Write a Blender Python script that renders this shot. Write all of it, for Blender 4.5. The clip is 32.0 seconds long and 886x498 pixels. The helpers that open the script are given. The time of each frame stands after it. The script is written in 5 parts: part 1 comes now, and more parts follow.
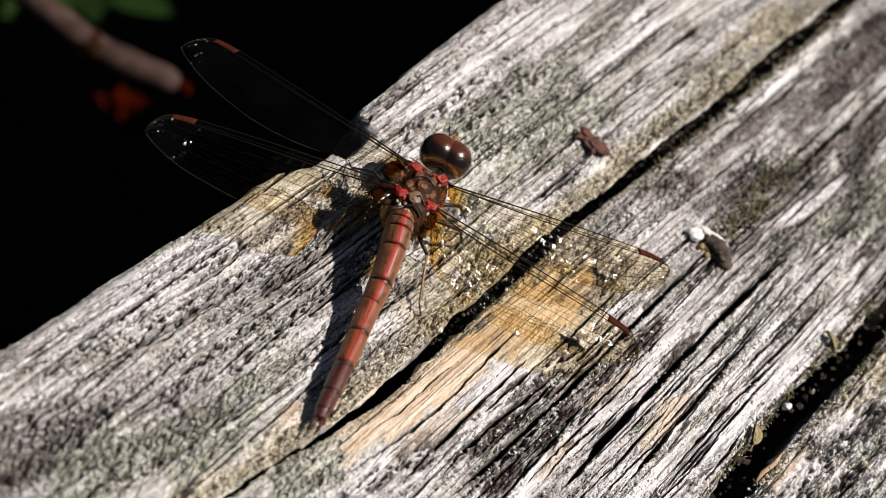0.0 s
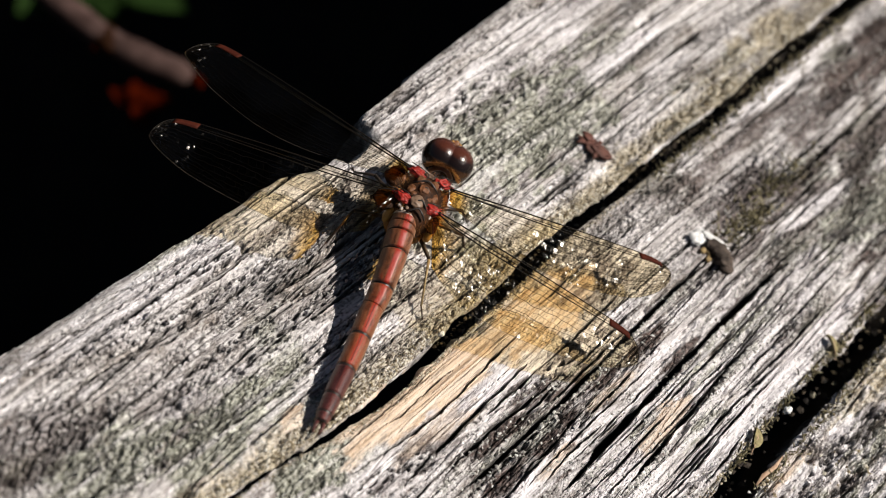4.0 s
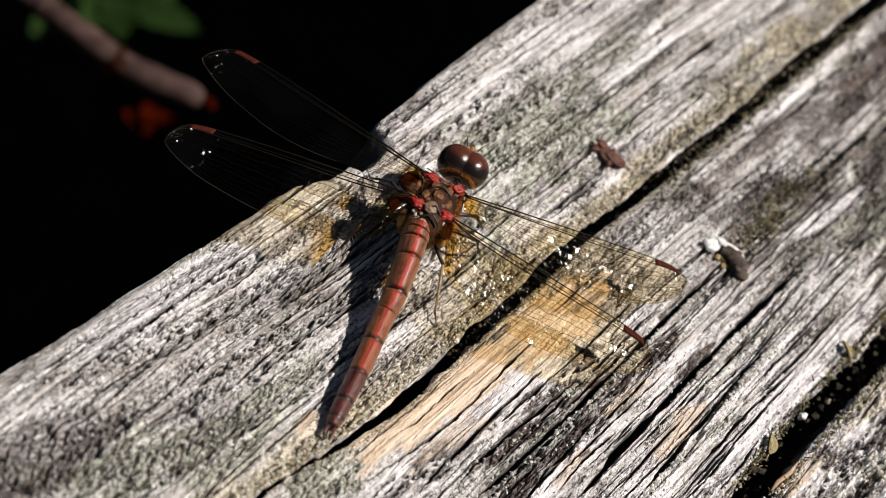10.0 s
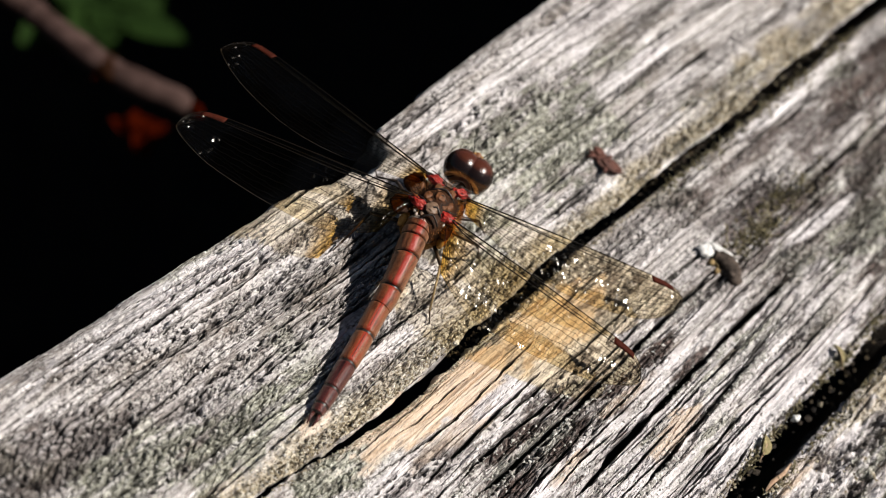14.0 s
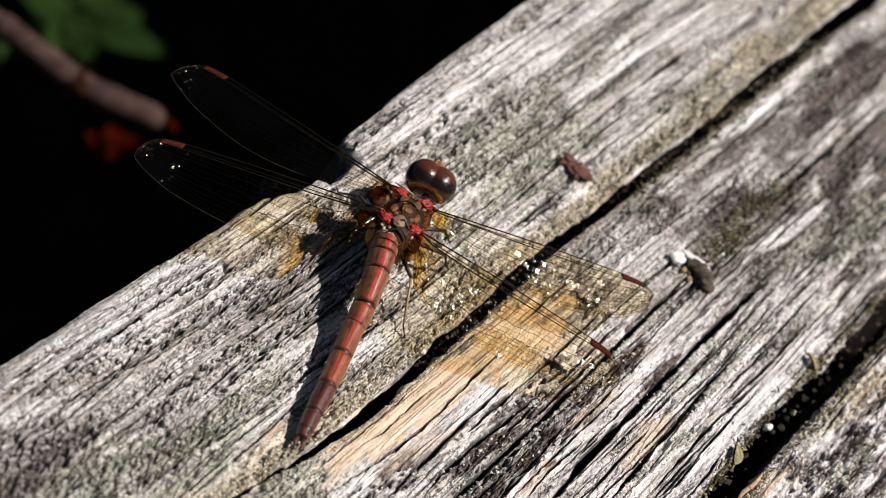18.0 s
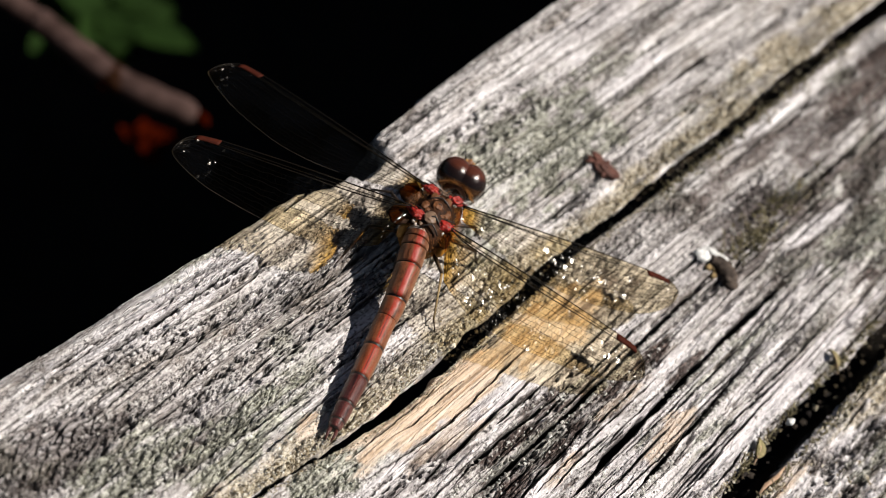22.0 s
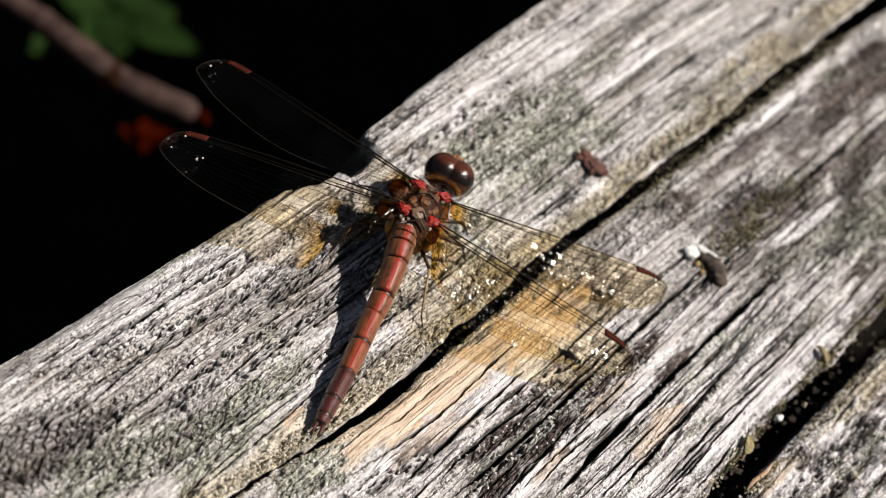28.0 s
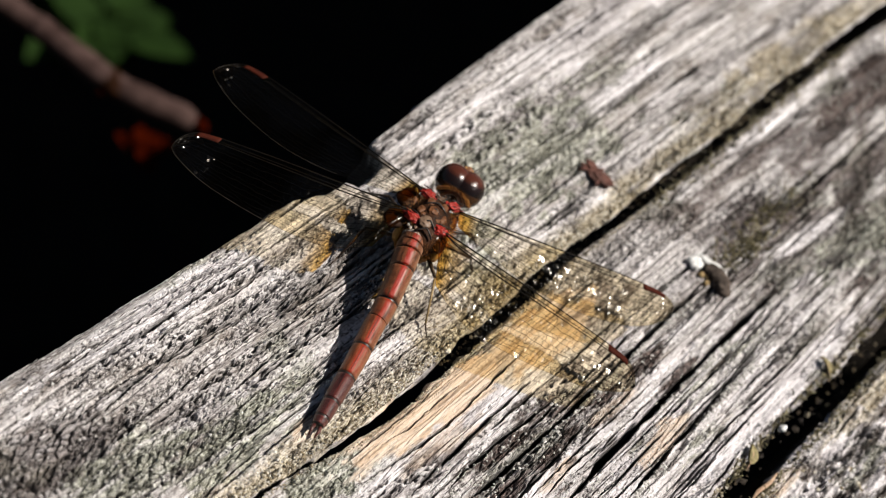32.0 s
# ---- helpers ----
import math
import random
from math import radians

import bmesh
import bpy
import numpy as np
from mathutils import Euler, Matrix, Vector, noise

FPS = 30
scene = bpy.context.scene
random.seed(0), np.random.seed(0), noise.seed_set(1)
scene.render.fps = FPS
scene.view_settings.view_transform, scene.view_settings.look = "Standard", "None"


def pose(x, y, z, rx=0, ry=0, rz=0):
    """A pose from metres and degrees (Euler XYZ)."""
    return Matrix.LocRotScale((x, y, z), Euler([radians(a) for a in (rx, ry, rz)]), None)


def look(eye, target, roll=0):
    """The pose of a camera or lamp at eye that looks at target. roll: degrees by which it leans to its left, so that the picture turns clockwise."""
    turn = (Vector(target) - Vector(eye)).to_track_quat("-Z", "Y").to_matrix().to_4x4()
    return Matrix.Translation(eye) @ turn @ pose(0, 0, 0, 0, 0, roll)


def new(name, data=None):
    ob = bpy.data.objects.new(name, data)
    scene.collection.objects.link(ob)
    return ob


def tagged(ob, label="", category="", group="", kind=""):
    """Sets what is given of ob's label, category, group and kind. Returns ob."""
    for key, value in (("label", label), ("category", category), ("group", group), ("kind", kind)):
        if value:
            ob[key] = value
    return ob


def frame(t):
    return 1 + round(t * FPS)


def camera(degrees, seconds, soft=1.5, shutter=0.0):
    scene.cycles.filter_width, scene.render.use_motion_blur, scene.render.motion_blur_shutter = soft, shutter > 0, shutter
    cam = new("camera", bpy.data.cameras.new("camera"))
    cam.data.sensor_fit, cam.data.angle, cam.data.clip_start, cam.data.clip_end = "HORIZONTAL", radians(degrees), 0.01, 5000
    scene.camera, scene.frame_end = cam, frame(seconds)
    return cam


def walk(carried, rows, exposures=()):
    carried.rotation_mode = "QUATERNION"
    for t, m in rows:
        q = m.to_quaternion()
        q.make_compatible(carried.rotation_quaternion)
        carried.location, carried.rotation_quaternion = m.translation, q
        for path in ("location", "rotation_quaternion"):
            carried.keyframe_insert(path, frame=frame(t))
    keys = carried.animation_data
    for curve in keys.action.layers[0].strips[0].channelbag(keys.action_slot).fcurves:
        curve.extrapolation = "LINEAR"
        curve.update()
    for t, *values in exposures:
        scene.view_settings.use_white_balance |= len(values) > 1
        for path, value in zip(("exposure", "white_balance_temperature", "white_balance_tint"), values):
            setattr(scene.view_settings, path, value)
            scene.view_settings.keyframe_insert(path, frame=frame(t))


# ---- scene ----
# ---- camera: a long lens held by hand ----
cam = camera(20, 32.0, soft=0.4)
cam.data.dof.use_dof = True
cam.data.dof.focus_distance = 0.252
cam.data.dof.aperture_fstop = 29.0
walk(cam, [
    (0.0, pose(-0.170511, -0.055162, 0.190528, 36.4593, -22.1211, -46.1915)),
    (0.5, pose(-0.170074, -0.054802, 0.189949, 36.5338, -22.1987, -46.1870)),
    (1.0, pose(-0.170176, -0.055582, 0.191490, 36.4568, -21.9850, -45.9907)),
    (1.5, pose(-0.170504, -0.057088, 0.190292, 36.7184, -21.9128, -46.1686)),
    (2.0, pose(-0.171695, -0.055386, 0.190044, 36.7262, -22.0552, -46.2270)),
    (2.5, pose(-0.171910, -0.054777, 0.191707, 36.3367, -21.8984, -46.0169)),
    (3.0, pose(-0.173248, -0.056604, 0.191434, 36.7973, -21.9251, -46.0951)),
    (3.5, pose(-0.171780, -0.055737, 0.192024, 36.3911, -22.0074, -45.9774)),
    (5.5, pose(-0.170005, -0.057849, 0.191275, 36.8521, -21.7184, -46.1919)),
    (6.0, pose(-0.170162, -0.058310, 0.192046, 36.8062, -21.6168, -46.3311)),
    (6.5, pose(-0.170117, -0.058634, 0.191688, 36.9082, -21.5753, -46.4364)),
    (7.0, pose(-0.168687, -0.058852, 0.192189, 36.9125, -21.2411, -46.1974)),
    (7.5, pose(-0.168564, -0.057801, 0.191748, 36.7366, -21.2655, -46.0589)),
    (8.0, pose(-0.169494, -0.058227, 0.191646, 36.7728, -21.2602, -46.0204)),
    (8.5, pose(-0.169959, -0.058307, 0.191735, 36.8784, -21.3466, -46.1505)),
    (9.0, pose(-0.169906, -0.057952, 0.192738, 36.6531, -21.3604, -45.9431)),
    (9.5, pose(-0.170266, -0.058051, 0.193246, 36.5883, -21.2971, -45.6914)),
    (10.0, pose(-0.170990, -0.057172, 0.192408, 36.7310, -21.4013, -45.8526)),
    (10.5, pose(-0.171564, -0.058856, 0.193261, 36.9711, -21.1796, -45.8503)),
    (11.0, pose(-0.171916, -0.058074, 0.194965, 36.8936, -21.1439, -45.8483)),
    (11.5, pose(-0.172444, -0.059112, 0.193988, 37.3062, -21.1307, -45.9017)),
    (12.0, pose(-0.172716, -0.058696, 0.193539, 37.0643, -21.1815, -45.6871)),
    (12.5, pose(-0.174616, -0.057109, 0.193665, 37.0391, -21.5932, -45.9716)),
    (13.0, pose(-0.175129, -0.058418, 0.193499, 37.3108, -21.4535, -46.0353)),
    (13.5, pose(-0.174839, -0.057427, 0.193832, 37.0875, -21.7716, -45.9473)),
    (14.0, pose(-0.175718, -0.058070, 0.193834, 37.2840, -21.8192, -46.0246)),
    (14.5, pose(-0.174874, -0.058840, 0.193182, 37.5264, -21.8169, -46.1998)),
    (16.5, pose(-0.173732, -0.058511, 0.193928, 37.4144, -21.8079, -46.1411)),
    (17.0, pose(-0.173041, -0.058720, 0.194966, 37.3727, -21.7277, -46.2129)),
    (17.5, pose(-0.171890, -0.059372, 0.194215, 37.5702, -21.7008, -46.3761)),
    (18.0, pose(-0.171693, -0.059654, 0.193239, 37.4759, -21.7052, -46.1610)),
    (18.5, pose(-0.172023, -0.060424, 0.193840, 37.4169, -21.4678, -46.1191)),
    (19.0, pose(-0.172996, -0.059523, 0.194573, 37.1734, -21.7384, -46.0419)),
    (19.5, pose(-0.173353, -0.061214, 0.193832, 37.6620, -21.4923, -46.2602)),
    (20.0, pose(-0.174097, -0.059984, 0.195227, 37.2977, -21.6423, -45.9448)),
    (20.5, pose(-0.174208, -0.060377, 0.195616, 37.2707, -21.6954, -45.8120)),
    (21.0, pose(-0.174297, -0.060743, 0.194161, 37.5566, -21.7634, -46.1252)),
    (21.5, pose(-0.173635, -0.060846, 0.195814, 37.3673, -21.4819, -45.9735)),
    (22.0, pose(-0.175677, -0.060210, 0.196970, 37.1340, -21.5256, -45.5214)),
    (22.5, pose(-0.175680, -0.059953, 0.196301, 37.3076, -21.6792, -45.7700)),
    (23.0, pose(-0.174230, -0.062798, 0.197315, 37.5177, -21.3519, -45.8426)),
    (23.5, pose(-0.172890, -0.063764, 0.196655, 37.6623, -21.3316, -45.9313)),
    (24.0, pose(-0.172119, -0.064094, 0.196545, 37.6021, -21.1529, -45.8489)),
    (24.5, pose(-0.172118, -0.062265, 0.196564, 37.1579, -21.3884, -45.5248)),
    (25.0, pose(-0.172187, -0.062907, 0.196393, 37.1393, -21.2903, -45.4328)),
    (25.5, pose(-0.174046, -0.063603, 0.196810, 37.3165, -21.1944, -45.4695)),
    (27.5, pose(-0.174757, -0.062066, 0.196421, 37.1650, -21.5432, -45.3121)),
    (28.0, pose(-0.175295, -0.062932, 0.196635, 37.4346, -21.4090, -45.4299)),
    (28.5, pose(-0.174451, -0.063215, 0.196943, 37.3126, -21.4791, -45.2288)),
    (29.0, pose(-0.174864, -0.061334, 0.196905, 37.0238, -21.5516, -45.0659)),
    (29.5, pose(-0.175913, -0.061088, 0.195757, 37.3007, -21.7143, -45.3730)),
    (30.0, pose(-0.175948, -0.061189, 0.195548, 37.5349, -21.6727, -45.5666)),
    (30.5, pose(-0.175783, -0.060708, 0.196807, 37.2701, -21.6657, -45.3213)),
    (31.0, pose(-0.176076, -0.061988, 0.195781, 37.7462, -21.5203, -45.5088)),
    (31.5, pose(-0.177321, -0.061214, 0.196672, 37.4861, -21.7625, -45.4676)),
    (32.0, pose(-0.178039, -0.060468, 0.196701, 37.5901, -21.9930, -45.6188)),
])

MM = 0.001


# ---- world, sun and sky ----
SUN_WAY = Vector((0.40, -0.45, 1.0)).normalized()      # towards the sun
sun = new("sun", bpy.data.lights.new("sun", "SUN"))
sun.data.energy, sun.data.angle, sun.data.color = 5.0, radians(0.53), (1.0, 0.93, 0.85)
sun.matrix_world = look(SUN_WAY * 5, (0, 0, 0))
world = bpy.data.worlds.new("sky")
scene.world = world
world.use_nodes = True
sky = world.node_tree.nodes.new("ShaderNodeTexSky")
sky.sky_type, sky.sun_disc = "NISHITA", False
sky.sun_elevation = math.asin(SUN_WAY.z)
sky.sun_rotation = math.atan2(SUN_WAY.x, SUN_WAY.y)
back = world.node_tree.nodes["Background"]
world.node_tree.links.new(sky.outputs[0], back.inputs[0])
back.inputs[1].default_value = 0.022
scene.view_settings.exposure = 0.26


# ---- materials ----
def material(name):
    m = bpy.data.materials.new(name)
    m.use_nodes = True
    t = m.node_tree
    return m, t, t.nodes["Principled BSDF"]


def node(t, kind, **values):
    n = t.nodes.new("ShaderNode" + kind)
    for k, v in values.items():
        n.inputs[k.replace("_", " ")].default_value = v
    return n


def ramp(t, source, stops):
    r = t.nodes.new("ShaderNodeValToRGB")
    e = r.color_ramp.elements
    while len(e) < len(stops):
        e.new(0.5)
    for k, (at, c) in zip(e, stops):
        k.position, k.color = at, (*c, 1) if len(c) == 3 else c
    t.links.new(source, r.inputs[0])
    return r.outputs[0]


def grey(v):
    return (v, v, v)


def mix(t, fac, a, b, how="MIX"):
    n = t.nodes.new("ShaderNodeMix")
    n.data_type, n.blend_type = "RGBA", how
    for slot, v in ((0, fac), (6, a), (7, b)):
        if hasattr(v, "links"):
            t.links.new(v, n.inputs[slot])
        else:
            n.inputs[slot].default_value = (*v, 1) if isinstance(v, tuple) else v
    return n.outputs[2]


def noise_turned(t, scale, turn, detail=4.0, rough=0.6):
    """Noise in object space drawn out along a way turned about z; scale is in cycles per millimetre."""
    c = t.nodes.new("ShaderNodeTexCoord")
    p = node(t, "Mapping")
    p.vector_type = "TEXTURE"
    p.inputs["Rotation"].default_value = (0, 0, radians(turn))
    p.inputs["Scale"].default_value = [MM / s for s in scale]
    n = node(t, "TexNoise", Scale=1.0, Detail=detail, Roughness=rough)
    t.links.new(c.outputs["Object"], p.inputs[0])
    t.links.new(p.outputs[0], n.inputs[0])
    return n.outputs[0]


def noise_at(t, scale, size, detail=4.0, rough=0.6, shift=(0, 0, 0), space=""):
    """Noise in object space; scale is in cycles per millimetre along x, y, z."""
    c = t.nodes.new("ShaderNodeTexCoord")
    p = node(t, "Mapping")
    p.inputs["Scale"].default_value = [s * 1000 for s in scale]
    p.inputs["Location"].default_value = shift
    n = node(t, "TexNoise", Scale=size, Detail=detail, Roughness=rough)
    if space:
        c = t.nodes.new("ShaderNodeAttribute")
        c.attribute_name = space
    t.links.new(c.outputs["Vector" if space else "Object"], p.inputs[0])
    t.links.new(p.outputs[0], n.inputs[0])
    return n.outputs[0]


def bump(t, bsdf, height, depth_mm, strength=1.0):
    b = node(t, "Bump", Strength=strength, Distance=depth_mm * MM)
    t.links.new(height, b.inputs["Height"])
    t.links.new(b.outputs[0], bsdf.inputs["Normal"])
    return b


def attribute(t, name):
    a = t.nodes.new("ShaderNodeAttribute")
    a.attribute_name = name
    return a.outputs["Fac"]


def wood_material():
    m, t, b = material("weathered_wood")
    fibre = noise_at(t, (0.035, 1.5, 1.5), 1.0, 6, 0.65, space="grain")
    fine = noise_at(t, (0.25, 5.0, 5.0), 1.0, 5, 0.7, space="grain")
    blotch = noise_at(t, (0.10, 0.22, 0.2), 1.0, 5, 0.6, space="grain")
    speck = noise_at(t, (1.1, 1.9, 1.9), 1.0, 6, 0.72, space="grain")
    grain = noise_at(t, (2.2, 3.4, 3.4), 1.0, 3, 0.6, (5, 2, 1), space="grain")
    streak = noise_at(t, (0.07, 3.0, 3.0), 1.0, 4, 0.6, (3, 1, 0), space="grain")
    band = ramp(t, noise_at(t, (0.035, 0.55, 0.5), 1.0, 3, 0.5, (11, 4, 0), space="grain"), [(0.43, grey(0.12)), (0.57, grey(1.0))])
    tone = ramp(t, fibre, [(0.30, (0.15, 0.132, 0.130)), (0.40, (0.36, 0.332, 0.325)), (0.50, (0.57, 0.54, 0.535)), (0.62, (0.83, 0.80, 0.80))])
    tone = mix(t, ramp(t, blotch, [(0.46, grey(0.0)), (0.62, grey(0.75))]), tone, (0.21, 0.170, 0.135))
    field = noise_at(t, (0.05, 0.35, 0.3), 1.0, 4, 0.6, (7, 3, 0), space="grain")
    tone = mix(t, ramp(t, field, [(0.48, grey(0.0)), (0.62, grey(0.6))]), tone, (0.72, 0.69, 0.69))
    tone = mix(t, ramp(t, streak, [(0.36, grey(0.9)), (0.42, grey(0.0))]), tone, (0.055, 0.047, 0.043))
    tone = mix(t, mix(t, 1.0, band, ramp(t, speck, [(0.38, grey(1.0)), (0.47, grey(0.0))]), "MULTIPLY"), tone, (0.045, 0.036, 0.032))
    tone = mix(t, ramp(t, speck, [(0.56, grey(0.0)), (0.66, grey(0.85))]), tone, (0.80, 0.79, 0.77))
    fresh = ramp(t, fibre, [(0.3, (0.44, 0.305, 0.195)), (0.46, (0.63, 0.485, 0.355)), (0.64, (0.78, 0.67, 0.56))])
    tone = mix(t, attribute(t, "fresh"), tone, fresh)
    lichen = ramp(t, speck, [(0.34, (0.07, 0.07, 0.055)), (0.45, (0.32, 0.325, 0.255)), (0.56, (0.54, 0.555, 0.46)), (0.66, (0.78, 0.79, 0.72))])
    tone = mix(t, attribute(t, "lichen"), tone, lichen)
    crust = ramp(t, speck, [(0.34, (0.06, 0.042, 0.027)), (0.44, (0.46, 0.385, 0.26)), (0.55, (0.72, 0.645, 0.49)), (0.68, (0.86, 0.82, 0.73))])
    tone = mix(t, attribute(t, "crust"), tone, crust)
    stain = ramp(t, speck, [(0.38, (0.012, 0.007, 0.006)), (0.56, (0.080, 0.045, 0.036)), (0.70, (0.34, 0.265, 0.24))])
    tone = mix(t, attribute(t, "stain"), tone, stain)
    white = ramp(t, fibre, [(0.3, (0.40, 0.37, 0.385)), (0.44, (0.70, 0.67, 0.685)), (0.56, (0.88, 0.85, 0.865))])
    tone = mix(t, attribute(t, "pale"), tone, white)
    tone = mix(t, ramp(t, fine, [(0.32, grey(0.85)), (0.47, grey(0.0))]), tone, (0.07, 0.06, 0.055))
    rough = ramp(t, attribute(t, "fresh"), [(0.0, grey(1.0)), (0.8, grey(0.25))])
    rough = mix(t, 1.0, rough, ramp(t, attribute(t, "pale"), [(0.2, grey(1.0)), (0.9, grey(0.35))]), "MULTIPLY")
    pit = mix(t, 1.0, mix(t, 1.0, rough, band, "MULTIPLY"), ramp(t, grain, [(0.38, grey(0.95)), (0.46, grey(0.0))]), "MULTIPLY")
    tone = mix(t, pit, tone, (0.035, 0.03, 0.028))
    rough = mix(t, 1.0, rough, ramp(t, attribute(t, "stain"), [(0.2, grey(1.0)), (0.9, grey(0.25))]), "MULTIPLY")
    chip = mix(t, 1.0, rough, ramp(t, grain, [(0.56, grey(0.0)), (0.66, grey(0.6))]), "MULTIPLY")
    tone = mix(t, chip, tone, (0.78, 0.77, 0.74))
    # cracks, pits and split walls go nearly black: shade put into the colour
    tone = mix(t, attribute(t, "recess_shade"), tone, (0.018, 0.014, 0.012))
    t.links.new(tone, b.inputs["Base Color"])
    b.inputs["Roughness"].default_value = 0.8
    b.inputs["Specular IOR Level"].default_value = 0.35
    relief = mix(t, 0.45, mix(t, 0.5, fine, speck), grain)
    bump(t, b, relief, 0.42, 1.0)
    return m


def plain(name, colour, rough=0.6, second=None, scale=1.0, relief=0.0, spec=0.4, stretch=(1, 1, 1)):
    """A mottled surface: two tones by noise of the given cycles per millimetre, with a fine relief in millimetres."""
    m, t, b = material(name)
    n = noise_at(t, [s * scale for s in stretch], 1.0, 5, 0.65)
    t.links.new(ramp(t, n, [(0.32, colour), (0.66, second or tuple(c * 1.5 for c in colour))]), b.inputs["Base Color"])
    b.inputs["Roughness"].default_value = rough
    b.inputs["Specular IOR Level"].default_value = spec
    if relief:
        bump(t, b, n, relief)
    return m


def by_island(name, stops, rough=0.85):
    m, t, b = material(name)
    g = t.nodes.new("ShaderNodeNewGeometry")
    t.links.new(ramp(t, g.outputs["Random Per Island"], stops), b.inputs["Base Color"])
    b.inputs["Roughness"].default_value = rough
    return m


def abdomen_material(name, side, flank, stripe, below):
    """Horny skin: a stripe along the back, paler flanks, a satin sheen; 'top' is 1 along the back and -1 below."""
    m, t, b = material(name)
    n = noise_at(t, (0.5, 0.5, 0.5), 1.6, 5, 0.6)
    fine = noise_at(t, (6, 6, 6), 1.0, 4, 0.7)
    blot = noise_at(t, (0.35, 0.35, 0.35), 1.0, 3, 0.5, (2, 5, 1))
    top = attribute(t, "top")
    base = ramp(t, n, [(0.35, side), (0.65, flank)])
    base = mix(t, ramp(t, blot, [(0.50, grey(0.0)), (0.68, grey(0.7))]), base, tuple(c * 1.25 for c in flank))
    base = mix(t, ramp(t, fine, [(0.34, grey(0.65)), (0.47, grey(0.0))]), base, tuple(c * 0.35 for c in side))
    lines = noise_turned(t, (0.28, 2.4, 2.4), 27, 5, 0.65)
    base = mix(t, ramp(t, lines, [(0.36, grey(0.85)), (0.50, grey(0.0))]), base, tuple(c * 0.22 for c in side))
    base = mix(t, ramp(t, lines, [(0.55, grey(0.0)), (0.68, grey(0.55))]), base, stripe)
    rim = ramp(t, top, [(0.955, grey(0.0)), (0.99, grey(0.9))])
    tone = mix(t, rim, base, stripe)
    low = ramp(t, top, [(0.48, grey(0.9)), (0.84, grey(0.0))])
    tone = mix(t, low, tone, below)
    t.links.new(tone, b.inputs["Base Color"])
    b.inputs["Roughness"].default_value = 0.36
    b.inputs["Specular IOR Level"].default_value = 0.35
    b.inputs["Coat Weight"].default_value = 0.06
    b.inputs["Coat Roughness"].default_value = 0.25
    bump(t, b, mix(t, 0.5, fine, n), 0.14)
    return m


def eye_material():
    m, t, b = material("compound_eye")
    top = attribute(t, "top")
    t.links.new(ramp(t, top, [(0.0, (0.045, 0.020, 0.008)), (0.12, (0.008, 0.005, 0.004)), (0.50, (0.012, 0.006, 0.005)), (0.74, (0.068, 0.019, 0.010))]), b.inputs["Base Color"])
    bump(t, b, noise_at(t, (4.5, 4.5, 4.5), 1.0, 3, 0.6), 0.035)
    b.inputs["Roughness"].default_value = 0.22
    b.inputs["Specular IOR Level"].default_value = 0.35
    b.inputs["Coat Weight"].default_value = 0.25
    b.inputs["Coat Roughness"].default_value = 0.12
    return m


def membrane_material():
    """Clear wing skin: light goes straight through with an amber tint near the root, a little is mirrored."""
    m, t, b = material("wing_membrane")
    t.nodes.remove(b)
    clear = t.nodes.new("ShaderNodeBsdfTransparent")
    amber = attribute(t, "amber")
    t.links.new(ramp(t, amber, [(0.0, (0.925, 0.825, 0.61)), (0.5, (0.94, 0.89, 0.77)), (0.78, (0.91, 0.58, 0.14)), (1.0, (0.55, 0.25, 0.04))]), clear.inputs[0])
    gloss = t.nodes.new("ShaderNodeBsdfGlossy")
    gloss.inputs["Roughness"].default_value = 0.15
    gloss.inputs["Color"].default_value = (1.0, 0.96, 0.88, 1)
    c = t.nodes.new("ShaderNodeTexCoord")
    cells = node(t, "TexVoronoi", Scale=2600.0)
    cells.feature = "SMOOTH_F1"
    t.links.new(c.outputs["Object"], cells.inputs["Vector"])
    b = node(t, "Bump", Strength=1.0, Distance=0.038 * MM)
    t.links.new(cells.outputs["Distance"], b.inputs["Height"])
    t.links.new(b.outputs[0], gloss.inputs["Normal"])
    both = t.nodes.new("ShaderNodeMixShader")
    sheen = noise_at(t, (0.17, 0.17, 0.17), 1.0, 2, 0.5, (4, 1, 2))
    t.links.new(ramp(t, sheen, [(0.47, grey(0.0010)), (0.57, grey(0.022))]), both.inputs[0])
    t.links.new(clear.outputs[0], both.inputs[1])
    t.links.new(gloss.outputs[0], both.inputs[2])
    t.links.new(both.outputs[0], t.nodes["Material Output"].inputs[0])
    return m


WOOD = wood_material()
# soil colour near black, with the deep shade below the plank put in
SOIL = plain("shade_dark_soil", (0.003, 0.0025, 0.002), 0.95, (0.008, 0.0065, 0.005), 0.05, 0.5, 0.05)
EYE = eye_material()
SKIN = abdomen_material("abdomen_skin", (0.125, 0.036, 0.013), (0.18, 0.066, 0.029), (0.30, 0.016, 0.007), (0.27, 0.14, 0.08))
SKIN_RED = abdomen_material("abdomen_red_skin", (0.150, 0.034, 0.011), (0.20, 0.068, 0.028), (0.30, 0.022, 0.007), (0.24, 0.115, 0.062))
SKIN_END = abdomen_material("abdomen_end_skin", (0.048, 0.013, 0.012), (0.080, 0.026, 0.023), (0.10, 0.014, 0.010), (0.13, 0.060, 0.045))
BLACK = plain("black_chitin", (0.008, 0.007, 0.006), 0.4, (0.03, 0.022, 0.018), 2.0, 0.01)
THORAX = plain("brown_thorax", (0.008, 0.004, 0.002), 0.6, (0.055, 0.021, 0.008), 1.1, 0.2, 0.12)
PLATE = plain("brown_plate", (0.040, 0.014, 0.005), 0.5, (0.19, 0.078, 0.032), 1.2, 0.14, 0.2)
